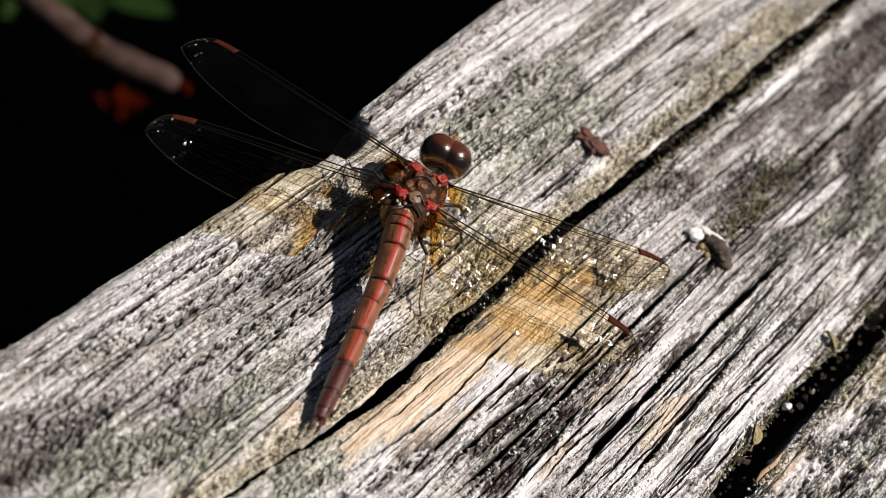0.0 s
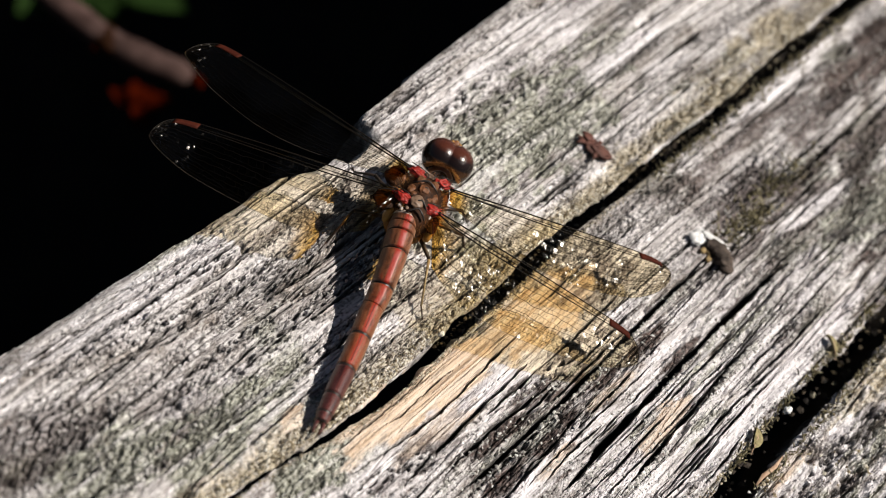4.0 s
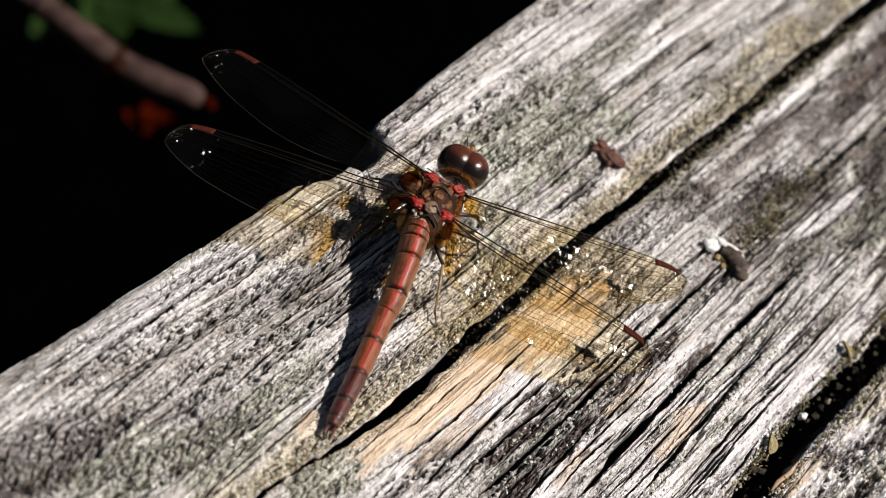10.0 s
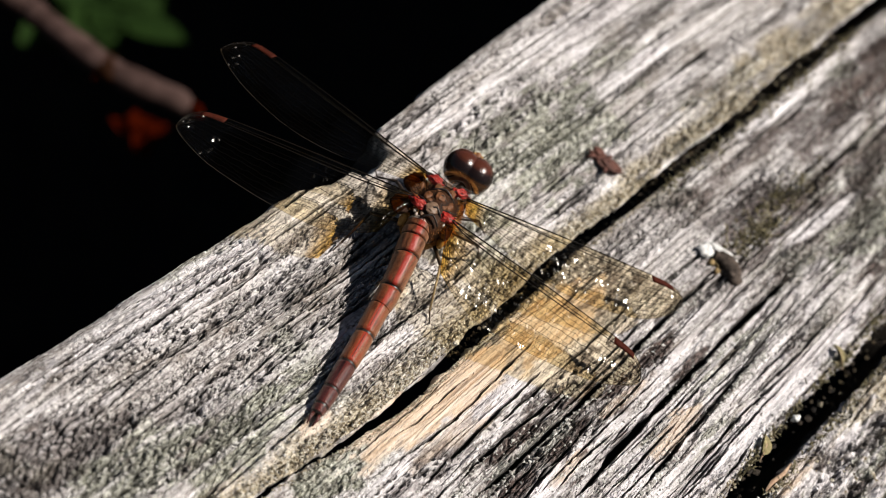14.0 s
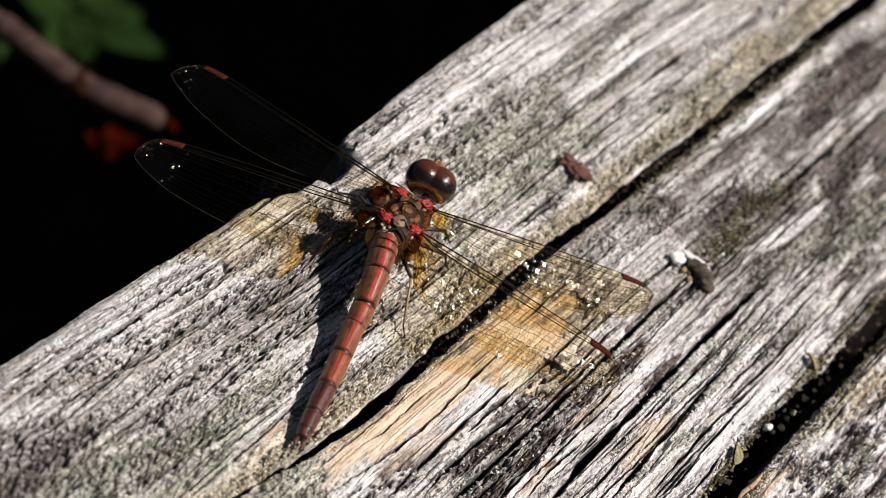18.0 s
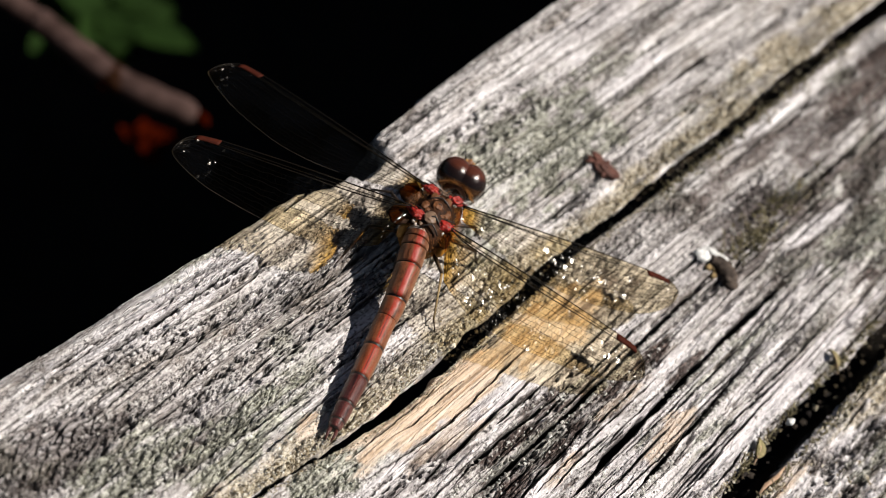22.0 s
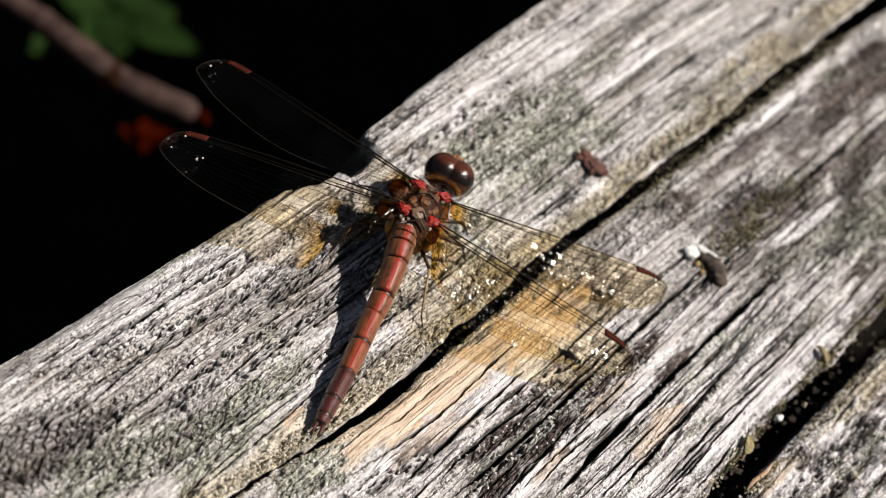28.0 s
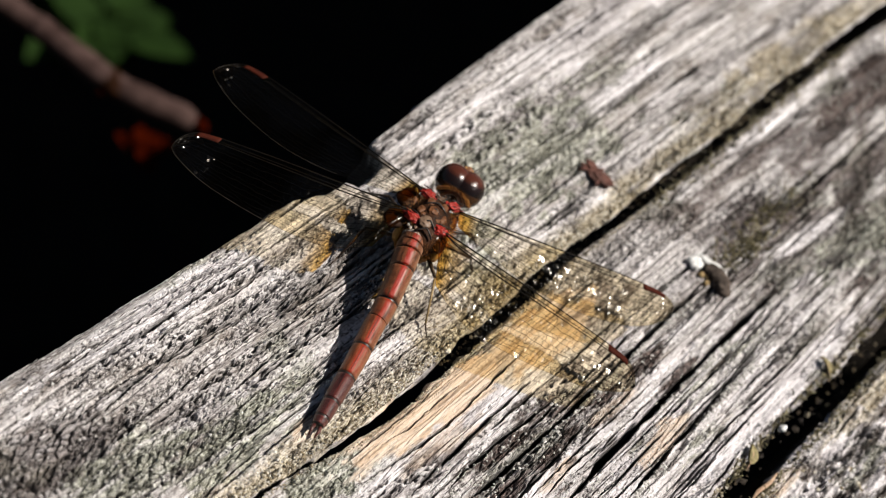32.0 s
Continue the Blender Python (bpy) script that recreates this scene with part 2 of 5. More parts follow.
PALE_PLATE = plain("pale_brown_plate", (0.07, 0.040, 0.024), 0.45, (0.22, 0.14, 0.09), 1.2, 0.10)
RED = plain("red_joint", (0.08, 0.006, 0.004), 0.4, (0.42, 0.022, 0.012), 1.6, 0.2)
YELLOW = plain("yellow_flank", (0.26, 0.12, 0.02), 0.5, (0.46, 0.27, 0.06), 1.0, 0.06)
FLANK = plain("tawny_flank", (0.12, 0.045, 0.010), 0.55, (0.34, 0.16, 0.035), 0.8, 0.2, 0.2)
CREAM = plain("pale_waist", (0.30, 0.25, 0.20), 0.35, (0.55, 0.50, 0.45), 1.5, 0.03)
FACE = plain("brown_face", (0.10, 0.035, 0.014), 0.45, (0.22, 0.09, 0.035), 1.2, 0.06)
HAIR = by_island("tawny_hair", [(0.0, (0.16, 0.055, 0.011)), (0.6, (0.30, 0.12, 0.024)), (1.0, (0.45, 0.22, 0.05))], 0.6)
LEG = plain("dark_leg", (0.012, 0.009, 0.007), 0.4, (0.05, 0.03, 0.02), 1.5, 0.01)
SHIN = plain("pale_leg", (0.28, 0.20, 0.10), 0.45, (0.40, 0.31, 0.18), 1.5, 0.01)
VEIN = plain("wing_vein", (0.002, 0.0015, 0.001), 0.7, (0.006, 0.004, 0.003), 2.0, 0, 0.05)
MARGIN = plain("wing_margin", (0.03, 0.024, 0.018), 0.5, (0.09, 0.075, 0.06), 1.0, 0, 0.3)
COSTA = plain("wing_front_vein", (0.003, 0.002, 0.0015), 0.5, (0.010, 0.007, 0.004), 2.0, 0, 0.12)
STIGMA = plain("red_wing_spot", (0.034, 0.007, 0.004), 0.7, (0.066, 0.013, 0.006), 1.5, 0.01, 0.08)
SKINWING = membrane_material()
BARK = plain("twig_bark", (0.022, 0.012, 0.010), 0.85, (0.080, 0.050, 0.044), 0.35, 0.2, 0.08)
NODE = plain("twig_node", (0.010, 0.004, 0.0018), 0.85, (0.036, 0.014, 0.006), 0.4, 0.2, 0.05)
# leaf colours far darker than foliage: their shade is in the colour
LEAF = plain("shaded_green_leaf", (0.007, 0.017, 0.0034), 0.8, (0.013, 0.030, 0.0055), 0.12, 0.1, 0.05)
RUST_LEAF = plain("shaded_rust_red_leaf", (0.018, 0.0018, 0.0004), 0.9, (0.032, 0.0032, 0.0006), 0.4, 0.1, 0.0)
CRUMB = by_island("lichen_crumb", [(0.0, (0.05, 0.035, 0.02)), (0.3, (0.26, 0.21, 0.13)), (0.65, (0.50, 0.45, 0.34)), (1.0, (0.74, 0.71, 0.63))])
FLAKE = by_island("grey_flake", [(0.0, (0.14, 0.13, 0.12)), (0.4, (0.40, 0.39, 0.36)), (0.8, (0.62, 0.61, 0.58)), (1.0, (0.74, 0.73, 0.70))])
MOSS = by_island("dry_moss", [(0.0, (0.02, 0.018, 0.010)), (0.4, (0.09, 0.075, 0.035)), (0.75, (0.22, 0.19, 0.10)), (1.0, (0.40, 0.36, 0.24))])
DEBRIS = by_island("dark_debris", [(0.0, (0.008, 0.006, 0.005)), (0.5, (0.035, 0.025, 0.016)), (0.85, (0.12, 0.09, 0.05)), (1.0, (0.42, 0.38, 0.28))])
POST = plain("post_wood", (0.12, 0.10, 0.08), 0.85, (0.30, 0.27, 0.24), 0.1, 0.5, 0.3, (1, 1, 0.05))
CHALK = plain("chalk_white", (0.62, 0.62, 0.60), 0.7, (0.84, 0.84, 0.82), 1.5, 0.1)
PELLET = plain("dark_pellet", (0.006, 0.005, 0.004), 0.75, (0.11, 0.085, 0.070), 0.6, 0.5, 0.15)
HUSK = plain("brown_husk", (0.035, 0.014, 0.010), 0.75, (0.13, 0.05, 0.035), 1.0, 0.25)
DRY_LEAF = plain("dry_leaf", (0.09, 0.075, 0.03), 0.75, (0.32, 0.27, 0.13), 1.4, 0.25)
STRAW = plain("straw_tan", (0.26, 0.15, 0.09), 0.7, (0.50, 0.36, 0.25), 1.0, 0.1)
GOLD = plain("golden_crumb", (0.10, 0.06, 0.02), 0.7, (0.36, 0.26, 0.12), 1.0, 0.15)


# ---- mesh helpers; lengths are in millimetres ----
class Shape:
    def __init__(self):
        self.v, self.f, self.values = [], [], []

    def add(self, verts, faces, value=None):
        k = len(self.v)
        self.v += [tuple(p) for p in verts]
        self.f += [tuple(i + k for i in f) for f in faces]
        self.values += list(value) if value is not None else [0.0] * len(verts)

    def tube(self, points, radii, sides=8, caps=True, up=(0, 0, 1), flat=1.0):
        """A round tube through points; 'top' is kept as the sine of the way round."""
        pts = [Vector(p) for p in points]
        vs, fs, val = [], [], []
        n = len(pts)
        for i, p in enumerate(pts):
            d = (pts[min(i + 1, n - 1)] - pts[max(i - 1, 0)]).normalized()
            a = d.cross(Vector(up))
            if a.length < 1e-6:
                a = d.cross(Vector((1, 0, 0)))
            a.normalize()
            b = a.cross(d)
            for s in range(sides):
                w = 2 * math.pi * s / sides
                vs.append(p + (a * math.cos(w) + b * math.sin(w) * flat) * radii[i])
                val.append(math.sin(w))
        for i in range(n - 1):
            for s in range(sides):
                q = (s + 1) % sides
                fs.append((i * sides + s, i * sides + q, (i + 1) * sides + q, (i + 1) * sides + s))
        if caps:
            fs.append(tuple(range(sides))[::-1])
            fs.append(tuple((n - 1) * sides + s for s in range(sides)))
        self.add(vs, fs, val)

    def ball(self, centre, radii, axes=None, rings=12, sides=18, rough=0.0, seed=0):
        c = Vector(centre)
        ax = axes or (Vector((1, 0, 0)), Vector((0, 1, 0)), Vector((0, 0, 1)))
        vs, fs, val = [], [], []
        for i in range(rings + 1):
            th = math.pi * i / rings
            for s in range(sides):
                w = 2 * math.pi * s / sides
                u = Vector((math.sin(th) * math.cos(w), math.sin(th) * math.sin(w), math.cos(th)))
                k = 1 + rough * noise.noise(u * 2.1 + Vector((seed * 3.7, 0, 0)))
                vs.append(c + (ax[0] * u.x * radii[0] + ax[1] * u.y * radii[1] + ax[2] * u.z * radii[2]) * k)
                val.append(u.z)
        for i in range(rings):
            for s in range(sides):
                q = (s + 1) % sides
                fs.append((i * sides + s, (i + 1) * sides + s, (i + 1) * sides + q, i * sides + q))
        self.add(vs, fs, val)

    def mesh(self, name, material, smooth=True, key="top"):
        me = bpy.data.meshes.new(name)
        me.from_pydata([(x * MM, y * MM, z * MM) for x, y, z in self.v], [], self.f)
        me.materials.append(material)
        a = me.attributes.new(key, "FLOAT", "POINT")
        a.data.foreach_set("value", self.values)
        me.polygons.foreach_set("use_smooth", [smooth] * len(me.polygons))
        me.update()
        return me


def part(name, shape, material, parent, label="", smooth=True, key="top"):
    ob = new(name, shape.mesh(name, material, smooth, key))
    ob.parent = parent
    return tagged(ob, label)


def thing(name, x, y, z, label, category, group=""):
    ob = new(name)
    ob.empty_display_size = 0.005
    ob.location = (x * MM, y * MM, z * MM)
    return tagged(ob, label, category, group)


# ---- relief of the timber ----
LATTICE = np.random.RandomState(7).uniform(-1, 1, (256, 256))


def waves(x, y, seed=0):
    """Smooth random waves of period about one, from -1 to 1."""
    x, y = x + seed * 17.31, y + seed * 9.73
    i, j = np.floor(x).astype(int), np.floor(y).astype(int)
    u, v = x - i, y - j
    u, v = u * u * u * (u * (u * 6 - 15) + 10), v * v * v * (v * (v * 6 - 15) + 10)
    a, b = LATTICE[i & 255, j & 255], LATTICE[(i + 1) & 255, j & 255]
    c, d = LATTICE[i & 255, (j + 1) & 255], LATTICE[(i + 1) & 255, (j + 1) & 255]
    return (a * (1 - u) + b * u) * (1 - v) + (c * (1 - u) + d * u) * v


def rough_waves(x, y, seed=0, octaves=4):
    total, size, norm = 0, 1.0, 0
    for k in range(octaves):
        total, norm = total + size * waves(x * 2 ** k, y * 2 ** k, seed + k), norm + size
        size *= 0.55
    return total / norm


def grains(x, y, seed=0):
    """How far inside its grain a point lies: 0 on the seams between grains."""
    x, y = x + seed * 13.7, y + seed * 5.1
    i, j = np.floor(x).astype(int), np.floor(y).astype(int)
    first, second = np.full(x.shape, 9.0), np.full(x.shape, 9.0)
    for di in (-1, 0, 1):
        for dj in (-1, 0, 1):
            a, b = (i + di) & 255, (j + dj) & 255
            px, py = i + di + 0.5 + 0.45 * LATTICE[a, b], j + dj + 0.5 + 0.45 * LATTICE[b, (a + 91) & 255]
            d = np.hypot(x - px, y - py)
            second = np.minimum(second, np.maximum(first, d))
            first = np.minimum(first, d)
    return second - first


def line(points):
    """y along x through a few points."""
    px, py = zip(*points)
    return lambda x: np.interp(x, px, py)


# beyond x = 160 the unseen edge is widened to shade the ground
EDGE = line([(-300, 7.0), (-56, 9.8), (-41, 10.1), (-36, 10.4), (-26, 10.4), (-16, 10.5), (-13.5, 9.6), (-12, 9.2), (-8.8, 9.2), (-8.2, 7.9), (-5, 8.3), (-3.7, 8.7), (-2.7, 11.3), (-1.4, 11.9), (9, 13.0), (24, 14.4), (60, 17.4), (100, 18.2), (160, 23), (300, 62), (900, 135)])
SPLIT_UP = line([(-300, -14.6), (-47, -13.8), (-35, -13.9), (-28, -14.0), (-15, -12.5), (-8, -11.8), (7, -10.3), (17, -10.0), (28, -8.9), (40, -8.8), (52, -7.7), (64, -6.6), (900, 10)])
SPLIT_LOW = line([(-300, -14.9), (-46, -14.3), (-38, -14.5), (-33, -15.1), (-25, -15.2), (-16, -14.2), (-6, -13.3), (7, -11.8), (18, -11.4), (28, -10.9), (41, -10.2), (54, -9.4), (65, -8.6), (900, 7.0)])
SIDE_UP = line([(-300, -46), (-3, -42.2), (5, -41.0), (17, -39.4), (25, -39.1), (31, -38.2), (60, -35.5), (900, -6)])
SIDE_LOW = line([(-300, -48), (-1, -44.4), (8, -43.9), (18, -42.8), (28, -41.8), (33, -40.9), (60, -38.2), (900, -12)])
# long drying cracks: course, width, depth, where they start and end
CRACKS = []
PITS = []


def crack(width, depth, *points):
    CRACKS.append((line(points), width, depth, points[0][0], points[-1][0]))


def pitted(half, strength, *points, size=1.0):
    """A band along the grain where the soft wood has rotted into pits."""
    PITS.append((line(points), half, strength, points[0][0], points[-1][0], size))


crack(0.1, 2.4, (-35.6, -18.8), (-30.3, -19.2), (-25.1, -19.2), (-19.8, -18.8), (-14.5, -18.1), (-9.3, -17.4), (-4.0, -17.0))
crack(0.15, 4.2, (-27.7, -22.1), (-24.3, -21.8), (-21.0, -21.4), (-17.6, -20.9), (-14.2, -20.6), (-10.9, -20.3), (-7.5, -20.2))
crack(0.18, 4.6, (-28.4, -24.8), (-24.4, -24.0), (-20.4, -23.6), (-16.3, -23.3), (-12.3, -23.3), (-8.3, -23.2), (-4.3, -22.9))
crack(0.24, 5.7, (-29.5, -26.7), (-21.3, -26.4), (-13.2, -25.7), (-5.0, -24.9), (3.2, -24.0), (11.3, -23.2), (19.5, -22.5))
crack(0.3, 7.6, (-19.2, -32.8), (-10.9, -31.7), (-2.7, -30.7), (5.6, -29.8), (13.9, -29.0), (22.1, -28.3), (30.4, -27.9))
crack(0.16, 4.2, (-14.4, -36.6), (-8.8, -35.9), (-3.1, -35.1), (2.5, -34.3), (8.1, -33.4), (13.8, -32.7), (19.4, -32.3))
crack(0.13, 3.0, (-7.7, -38.3), (-3.2, -37.8), (1.4, -37.2), (5.9, -36.7), (10.5, -36.3), (15.1, -36.0), (19.6, -35.6))
crack(0.11, 2.7, (-4.4, -39.6), (0.5, -38.8), (4.1, -37.9), (8.1, -37.6), (13.1, -37.0), (17.2, -36.7))
crack(0.11, 2.7, (-3.6, -41.0), (1.7, -40.4), (7.3, -39.2))
crack(0.08, 2.0, (-8.7, -28.2), (-2.2, -27.5), (2.3, -27.0), (7.7, -26.6))
crack(0.07, 1.8, (-11.1, -28.6), (-4.5, -27.8), (0.6, -27.6))
crack(0.12, 2.7, (-23.4, -29.9), (-17.4, -28.5), (-13.5, -28.3), (-10.1, -27.7), (-4.2, -27.1))
crack(0.1, 2.2, (-18.6, -30.8), (-13.4, -29.9), (-9.7, -29.9), (-6.5, -29.6))
crack(0.05, 1.2, (-30.3, -16.8), (-25.4, -16.9), (-18.8, -16.3), (-14.4, -16.3))
crack(0.09, 2.1, (-31.4, -22.8), (-25.4, -21.9), (-21.4, -21.3))
crack(0.09, 2.1, (-18.5, -22.0), (-14.5, -21.6), (-9.9, -21.5))
crack(0.1, 2.4, (-13.7, -34.4), (-8.5, -33.9), (-3.9, -33.2), (1.6, -32.7))
crack(0.09, 2.2, (9.4, -34.8), (15.4, -34.3), (21.4, -33.7), (26.4, -33.3))
crack(0.08, 2.0, (15.9, -33.8), (22.0, -33.3), (29.3, -32.9))
crack(0.15, 3.4, (-54.7, 4.9), (-49.5, 5.7), (-44.2, 6.0), (-39.0, 6.2), (-33.7, 6.4), (-28.4, 6.6), (-23.2, 6.4))
crack(0.1, 2.0, (-43.2, 9.0), (-40.6, 9.4), (-37.5, 8.7), (-33.8, 8.4), (-31.6, 8.3), (-27.7, 7.8))
crack(0.09, 1.8, (-43.4, 2.0), (-39.9, 1.7), (-35.9, 1.9), (-32.0, 1.9), (-28.2, 1.6))
crack(0.12, 2.7, (-44.2, -8.4), (-41.3, -8.3), (-39.0, -8.3), (-36.4, -8.4), (-34.5, -8.5), (-31.1, -8.7))
crack(0.1, 2.1, (-51.2, -3.1), (-47.9, -3.0), (-44.4, -3.3), (-41.0, -3.3))
crack(0.1, 1.8, (-56.8, 7.3), (-52.4, 7.6), (-48.0, 7.8), (-43.6, 7.7))
crack(0.09, 1.8, (-51.2, 3.1), (-46.3, 3.0), (-42.1, 2.7))
crack(0.08, 1.8, (-35.0, -4.0), (-30.9, -3.8), (-26.1, -4.0))
crack(0.1, 2.1, (-28.7, -3.2), (-25.7, -2.7), (-22.4, -2.7), (-19.1, -1.9))
crack(0.08, 1.8, (-29.4, 0.3), (-25.4, 0.3), (-20.5, 0.1))
crack(0.3, 4.6, (35.2, -1.1), (38.2, -0.9), (41.1, -0.8), (45.3, -0.6))
crack(0.2, 3.4, (33.1, -20.2), (35.8, -20.3), (39.0, -20.3))
crack(0.22, 3.8, (41.6, -20.8), (46.3, -20.3), (52.6, -20.2))
crack(0.09, 1.5, (8.9, -0.9), (13.6, -0.3))
crack(0.12, 1.8, (42.0, -13.4), (46.5, -13.1), (52.9, -12.3))
pitted(0.9, 1.0, (-48, 3.0), (-38.6, 3.2), (-33, 3.0), (-27, 2.8), (-20, 3.1))
pitted(0.5, 0.8, (-33, 5.4), (-28, 6.0), (-21, 5.9))
pitted(0.8, 0.9, (-39, -4.3), (-31.8, -4.0), (-25, -3.2), (-19, -2.6))
pitted(0.6, 0.9, (-47, -4.0), (-42.6, -3.8), (-36, -3.9))
pitted(1.0, 1.0, (-57, -0.4), (-51.1, -0.9), (-45, -0.2))
pitted(0.7, 0.8, (-30, 0.2), (-24, 0.8), (-18, 1.0))
pitted(0.9, 0.8, (-12, -23.0), (-6, -22.6), (0, -22.2))
pitted(0.8, 0.7, (-40, -20.6), (-32, -21.0), (-24, -22.6))
pitted(0.7, 0.8, (-22, -26.0), (-14, -26.6), (-8, -26.2))
pitted(3.4, 0.9, (-72, 0.8), (-60, 0.3), (-50, -0.8), size=2.3)
pitted(2.4, 0.5, (-60, -5.6), (-50, -6.4), (-38, -7.6), size=2.6)
pitted(0.45, 0.9, (-55, 4.7), (-40, 6.2), (-24, 6.4))
pitted(0.5, 0.8, (-48, -2.8), (-38, -2.0), (-26, -1.2))
pitted(1.0, 0.8, (-6, -49.0), (20, -47.0), (60, -43.5))
pitted(0.8, 0.8, (4, -51.0), (26, -48.6), (60, -46.0))
pitted(0.6, 0.7, (-4, 6.0), (8, 7.2), (22, 8.6))
pitted(0.6, 0.7, (-2, 3.2), (10, 4.0), (24, 5.2))
pitted(0.6, 0.7, (-30, -8.2), (-22, -7.4), (-14, -6.6))

# many hair cracks that keep to the grain: place across it, start, length, width, depth
_rnd = random.Random(77)
HAIR_CRACKS = []
for _low, _high, _count in ((-46.0, -19.0, 96), (-19.0, -12.0, 6), (-10.0, 12.0, 84), (-62.0, -44.0, 70)):
    for _ in range(_count):
        HAIR_CRACKS.append((_rnd.uniform(_low, _high), _rnd.uniform(-60, 55), _rnd.uniform(8, 34), _rnd.uniform(0.06, 0.12), _rnd.uniform(1.0, 2.6)))


def soft(x, low, high):
    k = np.clip((x - low) / (high - low), 0, 1)
    return k * k * (3 - 2 * k)


def patch(x, y, cx, cy, rx, ry, turn, seed, ragged=0.5):
    """A blotch with a ragged rim, 0 to 1."""
    c, s = math.cos(radians(turn)), math.sin(radians(turn))
    u, v = ((x - cx) * c + (y - cy) * s) / rx, (-(x - cx) * s + (y - cy) * c) / ry
    d = np.sqrt(u * u + v * v) + ragged * rough_waves(x / 2.5, y / 1.2, seed)
    return 1 - soft(d, 0.75, 1.1)


def marks(x, y):
    """Bare fresh wood, grey-green lichen, yellow crust and dark stain, each 0 to 1."""
    fresh = patch(x, y, -21.5, -16.4, 15, 2.9, 0, 3, 0.5) * soft(y, -19.3, -18.7)
    fresh = np.maximum(fresh, 0.95 * patch(x, y, -3.0, -16.8, 9, 3.4, 4, 11, 0.5))
    fresh = np.maximum(fresh, 0.6 * patch(x, y, -23, -20.2, 6, 1.2, 0, 5, 0.7))
    fresh = np.maximum(fresh, np.maximum(0.8 * patch(x, y, -1.7, -33.6, 5.5, 1.5, 6, 6), 0.65 * patch(x, y, -14.7, -29.8, 4, 0.7, 5, 7)))
    fresh = np.maximum(fresh, np.maximum(0.6 * patch(x, y, -2.8, -27.6, 5, 0.7, 3, 12), 0.65 * patch(x, y, 6.9, -44.8, 4, 1.5, 5, 13)))
    fresh = np.maximum(fresh, 0.8 * patch(x, y, -35.0, -11.2, 2.2, 1.0, 0, 15))
    lichen = 0.75 * patch(x, y, 12, 0.8, 16, 6, 5, 8, 1.0) + 0.8 * patch(x, y, -42, -8.2, 9, 3.2, 4, 9, 0.8) + 0.85 * patch(x, y, -37, -16.6, 7, 2.4, 0, 14, 0.6)
    lichen = lichen + 0.8 * patch(x, y, -53.5, -5.0, 8, 3.0, 0, 18, 0.7) + 0.75 * patch(x, y, 12.5, -31.4, 10, 1.5, 6, 19, 0.7) + 0.7 * patch(x, y, 2.6, -36.2, 5, 1.2, 6, 20, 0.7)
    lichen = lichen + 0.7 * soft(SIDE_LOW(x) - y, 0.2, 1.0) * soft(rough_waves(x / 4.0, y / 1.5, 172), 0.05, 0.25)
    lichen = np.clip(lichen + 0.85 * patch(x, y, 45, -28.4, 14, 2.8, 2, 4, 0.7) + 0.5 * soft(rough_waves(x / 9, y / 5, 21), 0.2, 0.5), 0, 0.85)
    near = np.minimum(np.abs(y - SPLIT_UP(x)), 9)
    crust = 0.9 * (1 - soft(near + 1.6 * rough_waves(x / 5, y / 3, 31), 1.2, 3.4)) * (y > SPLIT_UP(x))
    crust = crust + 0.8 * patch(x, y, 48, -5.4, 21, 1.8, 5, 17, 0.8) + 0.9 * patch(x, y, 27, -44.0, 15, 2.0, 5, 128, 0.6) + 0.7 * patch(x, y, -30, -15.1, 4, 0.8, 0, 130, 0.6)
    crust = np.clip(crust, 0, 0.9) * (0.55 + 0.45 * soft(rough_waves(x / 7, y / 4, 33), -0.3, 0.2))
    stain = 0.75 * soft(rough_waves(x / 5.0, y / 0.9, 41), 0.2, 0.36) * soft(-y, 19, 23) + 0.55 * patch(x, y, -59.5, 0.2, 8, 3.8, 0, 43, 1.0)
    stain = np.clip(stain + 0.35 * soft(rough_waves(x / 7, y / 1.6, 47), 0.28, 0.46), 0, 0.9) * (1 - 0.85 * fresh)
    # dark gummy blots beside the cracks
    blot = 0 * x
    for k, (cx, cy, rx, ry) in enumerate(((4.8, -25.7, 4.6, 0.8), (7.3, -29.0, 4.6, 0.75), (15.5, -29.0, 2.8, 0.55), (-2.8, -26.2, 3.2, 0.55), (-17.8, -24.4, 4.8, 0.75), (-10.2, -27.0, 1.7, 0.7), (-14.1, -27.9, 2.6, 0.8), (-21.5, -28.3, 3.0, 1.0))):
        blot = np.maximum(blot, 0.95 * patch(x, y, cx, cy, rx, ry, 4, 150 + k, 0.45))
    blot = np.maximum(blot, 0.8 * patch(x, y, -8, -23.6, 12, 3.0, 4, 160, 0.9) * soft(rough_waves(x / 2.4, y / 0.6, 161), 0.0, 0.15))
    blot = np.maximum(blot, 0.7 * patch(x, y, -33, -21.4, 9, 1.9, 0, 162, 0.8) * soft(rough_waves(x / 2.4, y / 0.8, 163), -0.15, 0.1))
    blot = np.maximum(blot, 0.8 * patch(x, y, -17, -28.4, 12, 1.6, 3, 164, 0.9) * soft(rough_waves(x / 2.4, y / 0.6, 165), 0.0, 0.15))
    # a ragged darker patch below the right fore wing
    blot = np.maximum(blot, 0.7 * patch(x, y, 6.0, -16.4, 6.0, 2.4, 4, 167, 0.9) * soft(rough_waves(x / 2.0, y / 0.7, 168), -0.15, 0.15))
    stain = np.maximum(stain, blot)
    stain = np.maximum(stain, 0.75 * soft(x, 8, 26) * soft(rough_waves(x / 6, y / 1.5, 166), -0.15, 0.15) * soft(-y, 11, 12.5) * soft(y, -30, -26))
